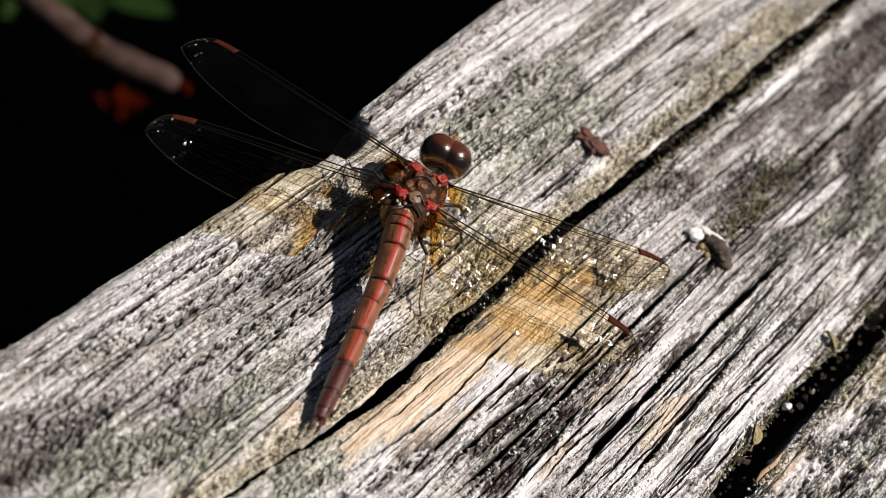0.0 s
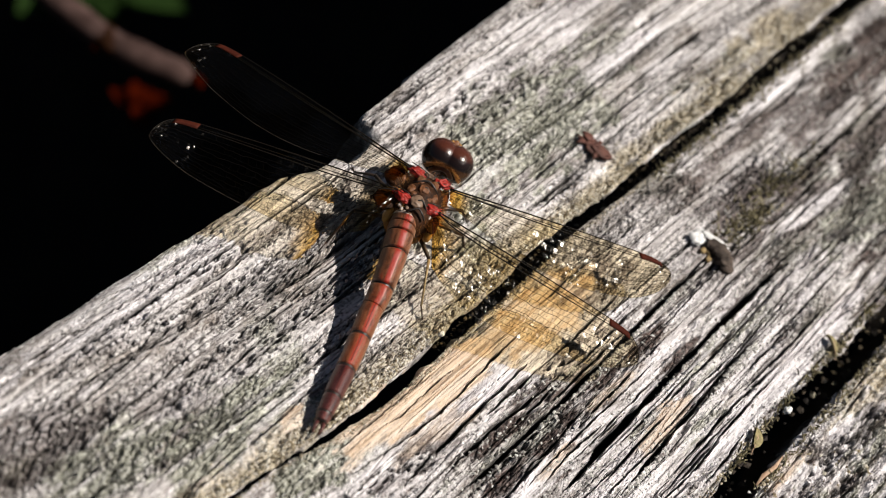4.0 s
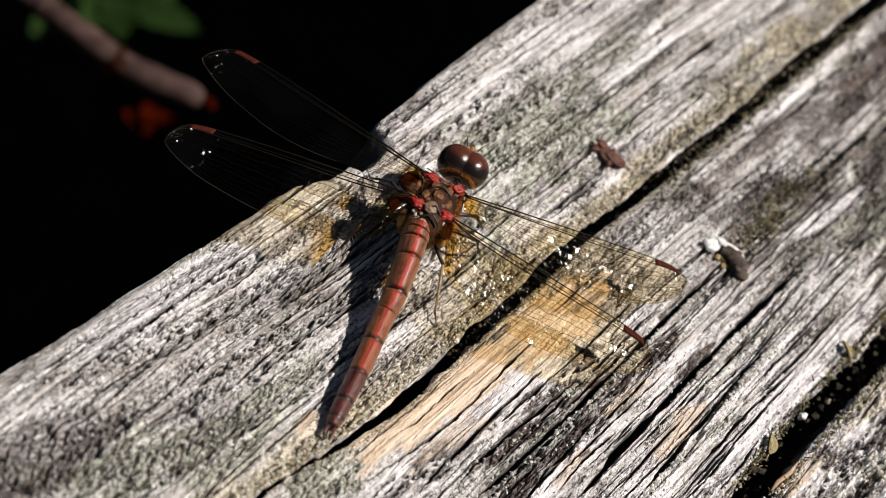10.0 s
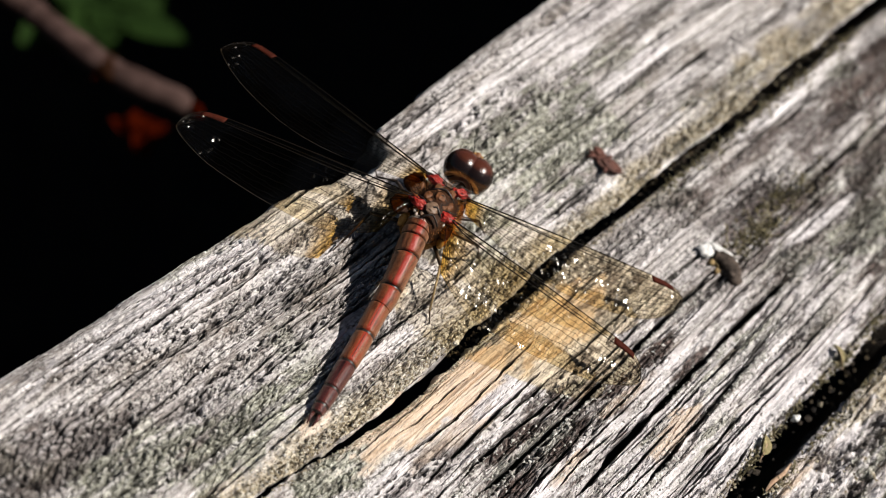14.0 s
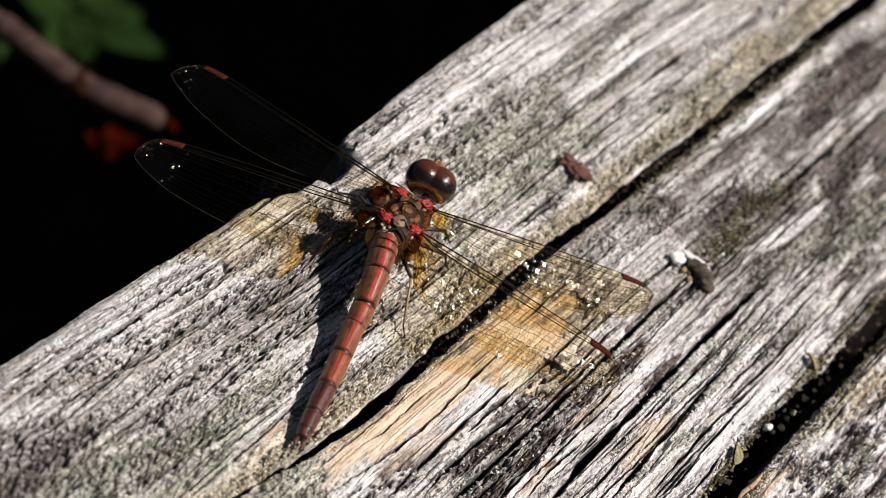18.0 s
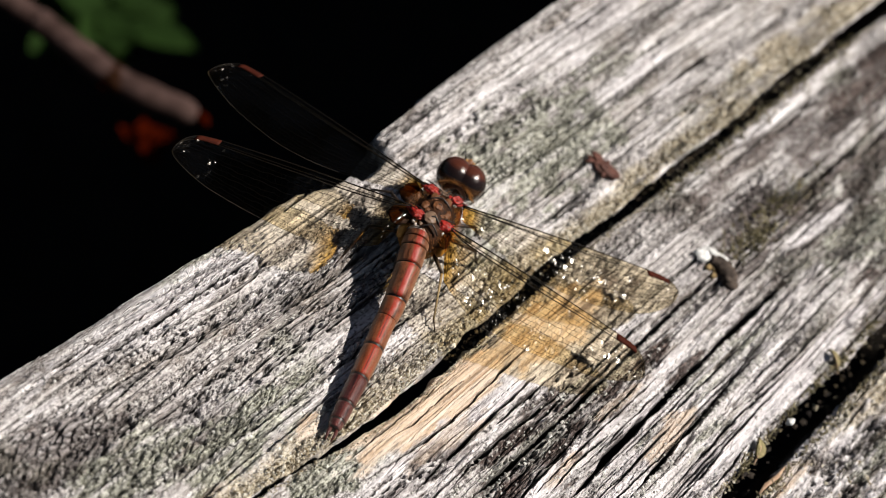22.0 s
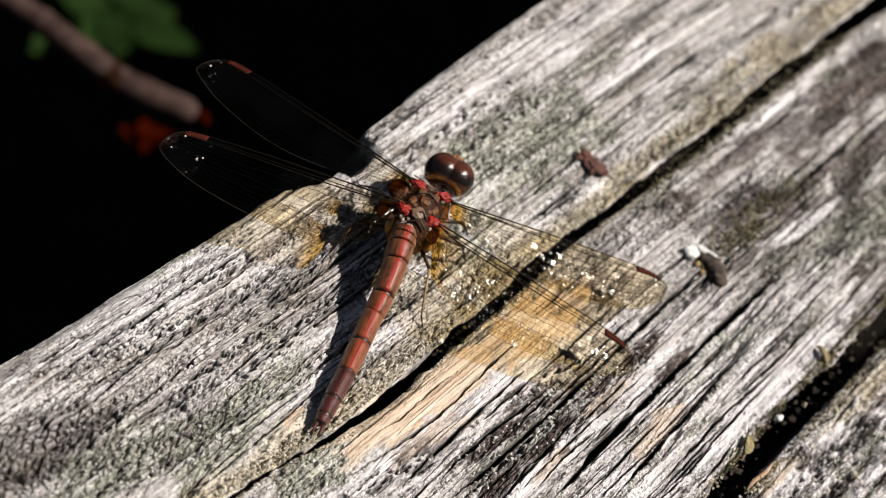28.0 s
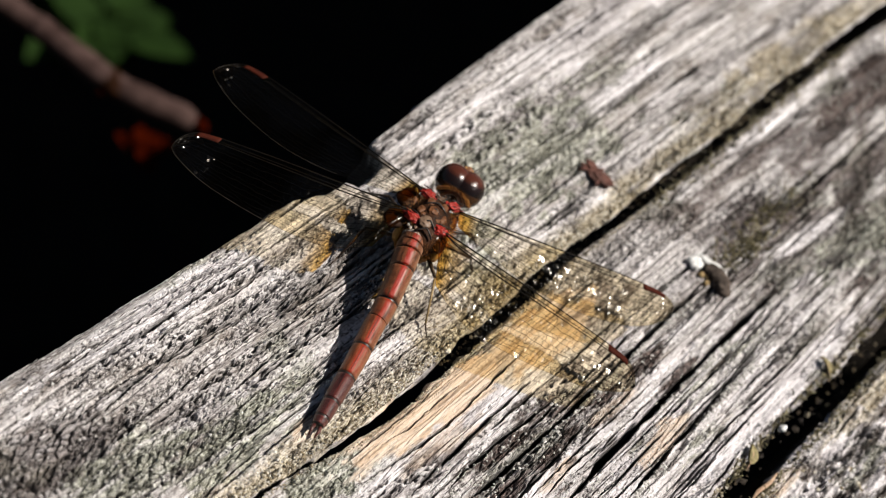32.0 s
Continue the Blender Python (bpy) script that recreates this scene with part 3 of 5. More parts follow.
    # brown rot on the far part of the middle strip, along its outer side and on the next strip
    brown = np.maximum(0.9 * patch(x, y, 63, -14.5, 14, 2.8, 4, 120, 0.7), 0.8 * patch(x, y, 31, -20.0, 7, 1.7, 2, 121, 0.8))
    brown = np.maximum(brown, 0.75 * patch(x, y, 53, -22.8, 10, 1.9, 4, 122, 0.8))
    beyond = soft(SIDE_LOW(x) - y, 0.0, 1.0)
    brown = np.maximum(brown, 0.8 * beyond * soft(rough_waves(x / 3.6, y / 1.1, 123), 0.03, 0.2))
    stain = np.clip(np.maximum(stain, brown), 0, 0.95)
    pale = np.maximum(0.95 * patch(x, y, 36.8, -25.0, 8, 0.85, 0, 71, 0.3), 0.85 * patch(x, y, 14, -37.6, 22, 1.5, 6, 72, 0.5))
    pale = np.maximum(pale, 0.9 * patch(x, y, 50, -10.3, 14, 1.1, 6, 125, 0.4))
    pale = np.maximum(pale, 0.85 * beyond * soft(rough_waves(x / 5.0, along_grain(x, y) / 0.8, 173), -0.15, 0.1))
    pale = np.maximum(pale, 0.9 * patch(x, y, -14.5, -19.9, 9, 1.2, 3, 76, 0.5))
    pale = np.maximum(pale, 0.65 * patch(x, y, 2, -33.5, 26, 5.0, 6, 126, 0.9) * soft(rough_waves(x / 10, along_grain(x, y) / 0.6, 127), -0.30, 0.0))
    pale = np.maximum(pale, 0.75 * patch(x, y, 31, 1.9, 8, 1.2, 5, 77, 0.8))
    pale = np.maximum(pale, 0.55 * patch(x, y, 30, 10, 26, 2.4, 6, 73, 0.9)) + (1 - 0.8 * soft(x, 8, 26) * soft(-y, 12, 14)) * (0.5 * soft(rough_waves(x / 12, y / 1.1, 74), 0.2, 0.4) + 0.5 * soft(rough_waves(x / 10, y / 0.8, 78), 0.0, 0.25) * soft(-y, 18, 22))
    pale = np.clip(np.maximum(pale, 0.75 * patch(x, y, -34, 7.4, 24, 1.9, 2, 75, 0.8)), 0, 0.9) * (1 - fresh) * (1 - 0.85 * brown) * (1 - blot)
    stain = stain * (1 - crust) * (1 - 0.7 * pale)
    return fresh, lichen * (1 - fresh), crust * (1 - fresh) * (1 - pale), stain, pale


def along_grain(x, y):
    """y straightened to follow the grain, which runs slightly askew and waves a little."""
    askew = np.interp(y, [-46, -20, -10, 10], [0.115, 0.085, 0.06, 0.045])
    return y - askew * x + 0.40 * waves(x / 30, y / 9, 51) + 0.12 * waves(x / 10, y / 3, 52)


def relief(x, y, known=None, recess_shade=None):
    """Height of the weathered top in millimetres; also fills in the shade painted along cracks and in rotted pits."""
    recess_shade = np.zeros(x.shape) if recess_shade is None else recess_shade
    yw = along_grain(x, y)
    fresh, lichen, crust, stain, pale = known or marks(x, y)
    z = 0.25 * waves(x / 30, y / 11, 53)
    z = z + 0.14 * waves(x / 34, yw / 1.25, 54) + 0.10 * waves(x / 12, yw / 0.50, 55) + 0.10 * waves(x / 3.6, yw / 0.25, 56)
    rough = np.clip(0.15 + 0.5 * soft(waves(x / 16, yw / 1.6, 190), 0.0, 0.4) + lichen + crust + 0.5 * stain, 0, 1.2) * (1 - 0.85 * fresh) * (1 - 0.5 * pale)
    z = z + rough * (0.26 * rough_waves(x / 1.5, y / 0.9, 57, 3) + 0.24 * waves(x / 0.55, y / 0.36, 58))
    z = z + 0.4 * crust * rough_waves(x / 1.2, y / 0.8, 59, 3)
    z = z + soft(SIDE_LOW(x) - y, 0.2, 1.5) * (0.45 * rough_waves(x / 3.2, y / 1.4, 131, 3) + 0.3 * waves(x / 1.1, y / 0.5, 132))
    for across, along, wide, deep, gate, seed in ((0.9, 30, 0.08, 0.8, -0.05, 66), (0.6, 16, 0.11, 0.5, 0.0, 84)):
        n = waves(x / along, yw / across, seed) + 0.05 * waves(x / 0.9, y / 0.5, seed + 8)
        z = z - deep * (1 - soft(np.abs(n) / wide, 0.35, 1.25)) * soft(waves(x / 18, yw / 2.6, seed + 1), gate - 0.2, gate + 0.2) * (1 - 0.8 * fresh)
    warp = 0.35 * waves(x / 0.9, y / 0.7, 68)
    seam = grains(x / 1.25 + warp, yw / 0.62 + warp, 2)
    gritty = np.clip(0.10 + 0.7 * soft(waves(x / 16, yw / 1.6, 190), 0.0, 0.4) + lichen + crust + 0.4 * stain, 0, 1) * (1 - fresh) * (1 - 0.5 * pale) * soft(waves(x / 5, y / 2.2, 69), -0.55, 0.05)
    z = z - 0.55 * gritty * (1 - soft(seam, 0.04, 0.20)) + 0.14 * gritty * np.minimum(seam, 0.8)
    seam = grains(x / 0.55 + warp, yw / 0.36 - warp, 4)
    z = z - 0.22 * gritty * (1 - soft(seam, 0.05, 0.25))
    z = z * (1 - 0.6 * soft(y - EDGE(x), -3.0, -0.5))
    for k, (across, start, length, width, depth) in enumerate(HAIR_CRACKS):
        near = (np.abs(yw - across) < 0.8) & (x > start) & (x < start + length)
        if near.any():
            xn = x[near]
            d = np.abs(yw[near] - across - 0.22 * waves(xn / 7, xn * 0 + k, 140) - 0.07 * waves(xn / 0.7, xn * 0 + k, 141))
            w = width * np.minimum(1, np.minimum(xn - start, start + length - xn) / 5) * (1 + 0.6 * waves(xn / 1.6, xn * 0 + k, 142)) + 1e-3
            z[near] -= depth * (1 - soft(d / w, 0.5, 1.2)) * np.clip(w / width, 0, 1) * (1 - 0.5 * fresh[near])
            recess_shade[near] = np.maximum(recess_shade[near], 0.8 * (1 - soft(d / w, 0.8, 1.5)) * np.clip(w / width, 0, 1))
    for k, (course, half, strength, start, end, size) in enumerate(PITS):
        near = (x > start) & (x < end) & (np.abs(y - course(x)) < 3 * half)
        if near.any():
            xn, yn = x[near], y[near]
            d = np.abs(yn - course(xn)) / half + 0.7 * rough_waves(xn / 3.0, yn / 1.2, 170 + k)
            inside = (1 - soft(d, 0.5, 1.5)) * soft(xn, start, start + 4) * (1 - soft(xn, end - 4, end))
            if size > 2:
                bent = 0.45 * waves(xn / 1.4, yn / 0.9, 182)
                n = 0.3 - grains(xn / (0.62 * size) + bent, yn / (0.36 * size) + bent, 6)
                hole = soft(n, 0.12, 0.26)
            else:
                n = waves(xn / 0.70, yn / 0.34, 180) + 0.6 * waves(xn / 0.36, yn / 0.20, 181)
                hole = soft(-n, 0.16, 0.50)
            z[near] += strength * inside * (0.12 * np.abs(n) - 0.9 * hole)
            recess_shade[near] = np.maximum(recess_shade[near], 0.85 * inside * hole)
    for k, (course, width, depth, start, end) in enumerate(CRACKS):
        near = (x > start - 1) & (x < end + 1) & (np.abs(y - course(x)) < 1.8)
        if near.any():
            xn, yn = x[near], y[near]
            d = np.abs(yn - course(xn) - 0.12 * waves(xn / 4.5, xn * 0 + k, 70 + k) - 0.09 * waves(xn / 0.8, xn * 0 + k, 90 + k))
            fade = min(9.0, 0.3 * (end - start))
            w = width * soft(xn, start, start + fade) * (1 - soft(xn, end - fade, end)) * (1 + 0.55 * waves(xn / 1.7, xn * 0, 80 + k)) + 1e-3
            z[near] -= depth * (1 - soft(d / w, 0.6, 1.15)) * np.clip(w / width, 0, 1)
            recess_shade[near] = np.maximum(recess_shade[near], 0.9 * (1 - soft(d / w, 0.9, 1.5)) * np.clip(w / width, 0, 1))
    return z


def strip(name, low, high, parent, step, bulge_low, bulge_high, low_from=None):
    """One lengthwise strip of the timber between two ragged sides, with its walls down into the splits."""
    xs = np.concatenate([-72 - np.cumsum(0.3 * 1.16 ** np.arange(32))[::-1], np.arange(-72, 82, 0.17), 82 + np.cumsum(0.3 * 1.16 ** np.arange(41))])
    xs = xs[(xs > -290) & (xs < 1100)]
    ragged = lambda x, s: 0.28 * waves(x / 2.6, x * 0, s) + 0.13 * waves(x / 0.7, x * 0, s + 1) + 0.3 * waves(x / 11, x * 0, s + 2)
    y0, y1 = low(xs) + (1.2 if low is SIDE_UP else 0.7) * ragged(xs, 101), high(xs) + (0.35 if high is EDGE else 1.7 if high is SIDE_LOW else 0.7) * ragged(xs, 104)
    wide = (high(np.array([0.0])) - low(np.array([0.0])))[0]
    n = int(wide / step)
    s = np.linspace(0, 1, n)
    if low_from is not None:
        s = np.concatenate([np.linspace(0, 1 - low_from / wide, 24)[:-1], np.linspace(1 - low_from / wide, 1, int(low_from / step))])
    Y = y0[:, None] + (y1 - y0)[:, None] * s[None, :]
    Xg = np.repeat(xs[:, None], len(s), 1)
    known = marks(Xg, Y)
    recess_shade = np.zeros(Xg.shape)
    Z = relief(Xg, Y, known, recess_shade)
    for d, bulge in ((Y - y0[:, None], bulge_low), (y1[:, None] - Y, bulge_high)):
        reach, drop = bulge
        r = reach(xs)[:, None] if callable(reach) else reach
        q = drop(xs)[:, None] if callable(drop) else drop
        Z = Z - q * np.clip(1 - d / r, 0, 1) ** 2.2
    depths = np.array([0.25, 0.6, 1.1, 1.8, 2.8, 4.2, 6.5, 10, 16, 28, 45])
    walls = []
    for side, yy, sgn in ((0, y0, 1), (-1, y1, -1)):
        cols = []
        for d in depths:
            inward = 0.30 * waves(xs / 1.8, xs * 0 + d, 111) + 0.35 * waves(xs / 6, xs * 0 + d / 3, 112) - 0.05 * min(d, 3)
            under = min(9.0, 0.75 * max(0.0, d - 0.7)) if side == 0 else 0.0
            cols.append((yy + sgn * (np.minimum(inward, 0.35) * min(1, d) + under), Z[:, side] - d))
        walls.append(cols)
    left = [c for c in walls[0][::-1]]
    Yf = np.concatenate([np.stack([c[0] for c in left], 1), Y, np.stack([c[0] for c in walls[1]], 1)], 1)
    Zf = np.concatenate([np.stack([c[1] for c in left], 1), Z, np.stack([c[1] for c in walls[1]], 1)], 1)
    Xf = np.repeat(xs[:, None], Yf.shape[1], 1)
    nx, ny = Xf.shape
    co = np.stack([Xf, Yf, Zf], 2).reshape(-1, 3) * MM
    i, j = np.meshgrid(np.arange(nx - 1), np.arange(ny - 1), indexing="ij")
    a = (i * ny + j).ravel()
    quads = np.stack([a, a + ny, a + ny + 1, a + 1], 1)
    # the underside and the two ends
    jj = np.arange(nx - 1) * ny
    under = np.stack([jj, jj + ny - 1, jj + 2 * ny - 1, jj + ny], 1)
    quads = np.concatenate([quads, under])
    me = bpy.data.meshes.new(name)
    me.vertices.add(len(co))
    me.vertices.foreach_set("co", co.ravel())
    me.loops.add(quads.size)
    me.loops.foreach_set("vertex_index", quads.ravel().astype(np.int32))
    me.polygons.add(len(quads))
    me.polygons.foreach_set("loop_start", np.arange(0, quads.size, 4, dtype=np.int32))
    me.polygons.foreach_set("use_smooth", np.zeros(len(quads), dtype=bool))
    me.update(calc_edges=True)
    for key, top in zip(("fresh", "lichen", "crust", "stain", "pale", "recess_shade"), (*known, recess_shade)):
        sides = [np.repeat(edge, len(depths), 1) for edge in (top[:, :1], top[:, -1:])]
        # painted shade on the walls, stronger with depth into the splits
        if key == "recess_shade":
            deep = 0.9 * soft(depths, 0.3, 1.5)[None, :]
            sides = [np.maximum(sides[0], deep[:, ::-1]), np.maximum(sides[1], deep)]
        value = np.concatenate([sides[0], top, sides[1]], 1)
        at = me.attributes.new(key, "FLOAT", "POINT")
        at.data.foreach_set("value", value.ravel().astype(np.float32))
    along = np.stack([Xf, along_grain(Xf, Yf), Zf], 2).reshape(-1, 3) * MM
    at = me.attributes.new("grain", "FLOAT_VECTOR", "POINT")
    at.data.foreach_set("vector", along.ravel().astype(np.float32))
    me.materials.append(WOOD)
    ob = new(name, me)
    ob.parent = parent
    return ob


def top_at(x, y):
    """Height on which a small thing rests: the upper level round a place, not the floor of a crack."""
    xs, ys = np.meshgrid(x + np.linspace(-1.2, 1.2, 7), y + np.linspace(-1.2, 1.2, 7))
    return float(np.quantile(relief(xs.ravel(), ys.ravel()), 0.7))


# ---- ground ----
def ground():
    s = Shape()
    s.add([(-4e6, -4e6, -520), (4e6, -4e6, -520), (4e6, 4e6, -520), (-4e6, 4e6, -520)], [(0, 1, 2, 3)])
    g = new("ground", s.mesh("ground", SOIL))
    tagged(g, "bare soil below the timber, its deep shade put into the colour", "ground", kind="structure")


# ---- the timber on its posts ----
def timber():
    t = thing("wooden_plank", 0, 0, 0, "weathered grey wooden plank, cracked lengthwise, with lichen", "plank")
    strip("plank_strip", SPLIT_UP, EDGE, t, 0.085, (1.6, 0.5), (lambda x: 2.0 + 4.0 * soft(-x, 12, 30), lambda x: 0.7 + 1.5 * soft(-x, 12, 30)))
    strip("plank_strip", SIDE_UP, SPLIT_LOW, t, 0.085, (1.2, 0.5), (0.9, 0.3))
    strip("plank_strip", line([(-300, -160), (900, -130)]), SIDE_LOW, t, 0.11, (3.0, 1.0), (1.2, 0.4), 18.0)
    for x in (-230, 560):
        p = Shape()
        p.add([(x + dx, -70 + dy, z) for z in (-522, -44) for dx, dy in ((-45, -45), (45, -45), (45, 45), (-45, 45))],
              [(0, 1, 2, 3)[::-1], (4, 5, 6, 7), (0, 1, 5, 4), (1, 2, 6, 5), (2, 3, 7, 6), (3, 0, 4, 7)])
        part("post", p, POST, t, "", False)
    return t


# ---- the dragonfly; its own space starts on the wood below the thorax ----
BASE = Vector((-10.5, -1.6, 0.0))
AHEAD = Vector((0.887, 0.462, 0)).normalized()
ASIDE = Vector((-0.462, 0.887, 0)).normalized()
UP = Vector((0, 0, 1))


def own(x, y, z):
    """A place on the plank, in the dragonfly's own space."""
    return Vector((x, y, z)) - BASE


def spline(points, t):
    """A smooth way through points, t from 0 to 1."""
    n = len(points) - 1
    k = min(int(t * n), n - 1)
    u = t * n - k
    p = [points[max(0, min(n, k + d))] for d in (-1, 0, 1, 2)]
    return 0.5 * (2 * p[1] + (p[2] - p[0]) * u + (2 * p[0] - 5 * p[1] + 4 * p[2] - p[3]) * u * u + (3 * p[1] - p[0] - 3 * p[2] + p[3]) * u ** 3)


def wing(name, parent, root, tip, pitch, lead, hind, seed, label, spot_at=(0.825, 0.925)):
    """A pleated clear wing: skin, a net of veins, the strong front veins and the spot near the tip."""
    rnd = random.Random(seed)
    root, tip = Vector(root), Vector(tip)
    end = tip.copy()
    for _ in range(4):
        u = (end - root).normalized()
        v = u.cross(UP).normalized()
        if v.dot(AHEAD) > 0:
            v = -v
        end = tip - v * lead
    span = (end - root).length
    w = v.cross(u)
    if w.z < 0:
        w = -w
    v, w = (v - w * pitch).normalized(), (w + v * pitch).normalized()
    chord = 8.0 if hind else 6.1

    def bend(a, start):
        t = min(1.0, max(0.0, (a - start) / (1 - start)))
        return math.sqrt(1 - t * t)

    def front(a):
        return -0.2 * math.sin(math.pi * a) + lead * (0.25 * max(0.0, (a - 0.78) / 0.22) ** 3 + 0.75 * (1 - bend(a, 0.90)))

    def rear(a):
        if hind:
            c = chord * (0.62 + 0.40 * math.sin(min(1.0, a / 0.32) * math.pi / 2)) * (1 - 0.42 * max(0.0, (a - 0.3) / 0.7) ** 1.5)
            c *= min(1.0, 0.30 + a / 0.10)
        else:
            c = chord * (0.30 + 0.70 * math.sin(min(1.0, a / 0.6) * math.pi / 2)) * (1 - 0.22 * max(0.0, (a - 0.6) / 0.4) ** 1.5)
        return lead + (c - lead) * bend(a, 0.78)

    rows = [0, 0.055, 0.12, 0.20, 0.29, 0.38, 0.47, 0.56, 0.65, 0.73, 0.81, 0.88, 0.94, 1.0]
    cols = 72
    pleat = [0.0, -0.16, 0.06, -0.10, 0.10, -0.08, 0.09, -0.08, 0.07, -0.06, 0.06, -0.05, 0.03, 0.0]

    def at(a, r, lift=0.0):
        if 0.25 < r < 0.97:
            r += 0.010 * math.sin(a * 95 + r * 60) + 0.012 * math.sin(a * 31 + r * 23)
        k = min(int(np.searchsorted(rows, r, side="right")) - 1, len(rows) - 2)
        q = (r - rows[k]) / (rows[k + 1] - rows[k])
        h = pleat[k] * (1 - q) + pleat[k + 1] * q
        f, b = front(a), rear(a)
        sag = -0.5 * math.sin(math.pi * a) * r
        return root + u * (a * span) + v * (f + (b - f) * r) + w * (h * min(1, 3 * (1 - a) + 0.3) + sag + lift)

    skin = Shape()
    verts, amber = [], []
    for i in range(cols + 1):
        a = 1 - (1 - i / cols) ** 1.35
        for r in rows:
            verts.append(at(a, r, rnd.uniform(-0.06, 0.06)))
            deep = max(0.0, 1 - a / 0.15) ** 0.8 * (0.5 + 0.5 * r) if hind else max(0.0, 1 - a / 0.1)
            amber.append(0.5 * deep + 0.5 * (1 - min(1.0, max(0.0, (a - 0.25) / 0.22))))
    m = len(rows)
    skin.add(verts, [(i * m + j, (i + 1) * m + j, (i + 1) * m + j + 1, i * m + j + 1) for i in range(cols) for j in range(m - 1)], amber)
    body = part(name, skin, SKINWING, parent, label, smooth=False, key="amber")

    net = Shape()
    for j in range(3, m):
        start = 0.0 if j % 2 else 0.05
        net.tube([at(start + (1 - start) * i / 40, rows[j]) for i in range(41)], [0.030 if j in (4, 6, 8) else 0.018] * 41, 4, False)
    for j in range(m - 1):
        gap = 0.95 if j < 3 else (0.80 if j < 7 else 0.60)
        a = rnd.uniform(0.01, 0.03)
        while a < 0.985:
            lean = rnd.uniform(-0.010, 0.010)
            net.tube([at(a, rows[j]), at(min(1, max(0, a + lean)), rows[j + 1])], [0.013, 0.013], 3, False)
            a += gap * rnd.uniform(0.75, 1.25) / span
    part("vein_net", net, VEIN, body)
    for j, r in ((0, 0.066), (1, 0.04), (2, 0.06)):
        s = Shape()
        s.tube([at(1 - (1 - i / 48) ** 1.5, rows[j]) for i in range(49)], [r * (1.25 - 0.8 * i / 48) for i in range(49)], 6)
        part("front_vein", s, COSTA, body)
    s = Shape()
    s.tube([at(1 - 0.70 * (1 - i / 40) ** 1.8, 1.0) for i in range(41)], [0.022] * 41, 4, False)
    s.tube([at(1 - 0.08 * (1 - i / 12) ** 1.8, 0.0) for i in range(13)], [0.03] * 13, 4, False)
    part("margin_vein", s, MARGIN, body)
    spot = Shape()
    a0, a1 = spot_at
    n = 8
    top = [at(a0 + (a1 - a0) * i / n, 0.005, 0.07) for i in range(n + 1)]
    low = [at(a0 + 0.008 + (a1 - a0) * i / n, 0.125, 0.07) for i in range(n + 1)]
    vs = top + low + [p - w * 0.14 for p in top] + [p - w * 0.14 for p in low]
    k = n + 1
    fs = []
    for i in range(n):
        fs += [(i, i + 1, k + i + 1, k + i), (2 * k + i, 3 * k + i, 3 * k + i + 1, 2 * k + i + 1),
               (i, 2 * k + i, 2 * k + i + 1, i + 1), (k + i, k + i + 1, 3 * k + i + 1, 3 * k + i)]
    fs += [(0, k, 3 * k, 2 * k), (n, 2 * k + n, 3 * k + n, k + n)]
    spot.add(vs, fs)
    part("wing_spot", spot, STIGMA, body, "brick-red spot near the wing tip")
    return body


def leg(parent, points, radii, pale=False):
    """Thigh, shin and foot of one leg, with rows of bristles on the shin."""
    p = [Vector(q) for q in points]
    s = Shape()
    s.tube([p[0], p[0].lerp(p[1], 0.5) + UP * 0.1, p[1]], [radii[0], radii[0] * 1.1, radii[0] * 0.8], 8)
    thigh = part("leg", s, LEG, parent)
    s = Shape()
    s.tube([p[1], p[1].lerp(p[2], 0.5), p[2]], [radii[0] * 0.75, radii[1], radii[1]], 6)
    part("shin", s, SHIN if pale else LEG, thigh)
    s = Shape()
    d = (p[2] - p[1]).normalized()
    out = d.cross(UP).normalized()
    for k in range(9):
        q = p[1].lerp(p[2], 0.1 + 0.1 * k)
        for sg in (-1, 1):
            s.tube([q, q + out * sg * 0.7 + d * 0.45], [0.03, 0.008], 3, False)
    part("bristles", s, LEG, thigh)
    s = Shape()
    s.tube([p[2], p[2].lerp(p[3], 0.5), p[3]], [radii[1] * 0.9, radii[1] * 0.7, radii[1] * 0.5], 6)
    part("foot", s, LEG, thigh)


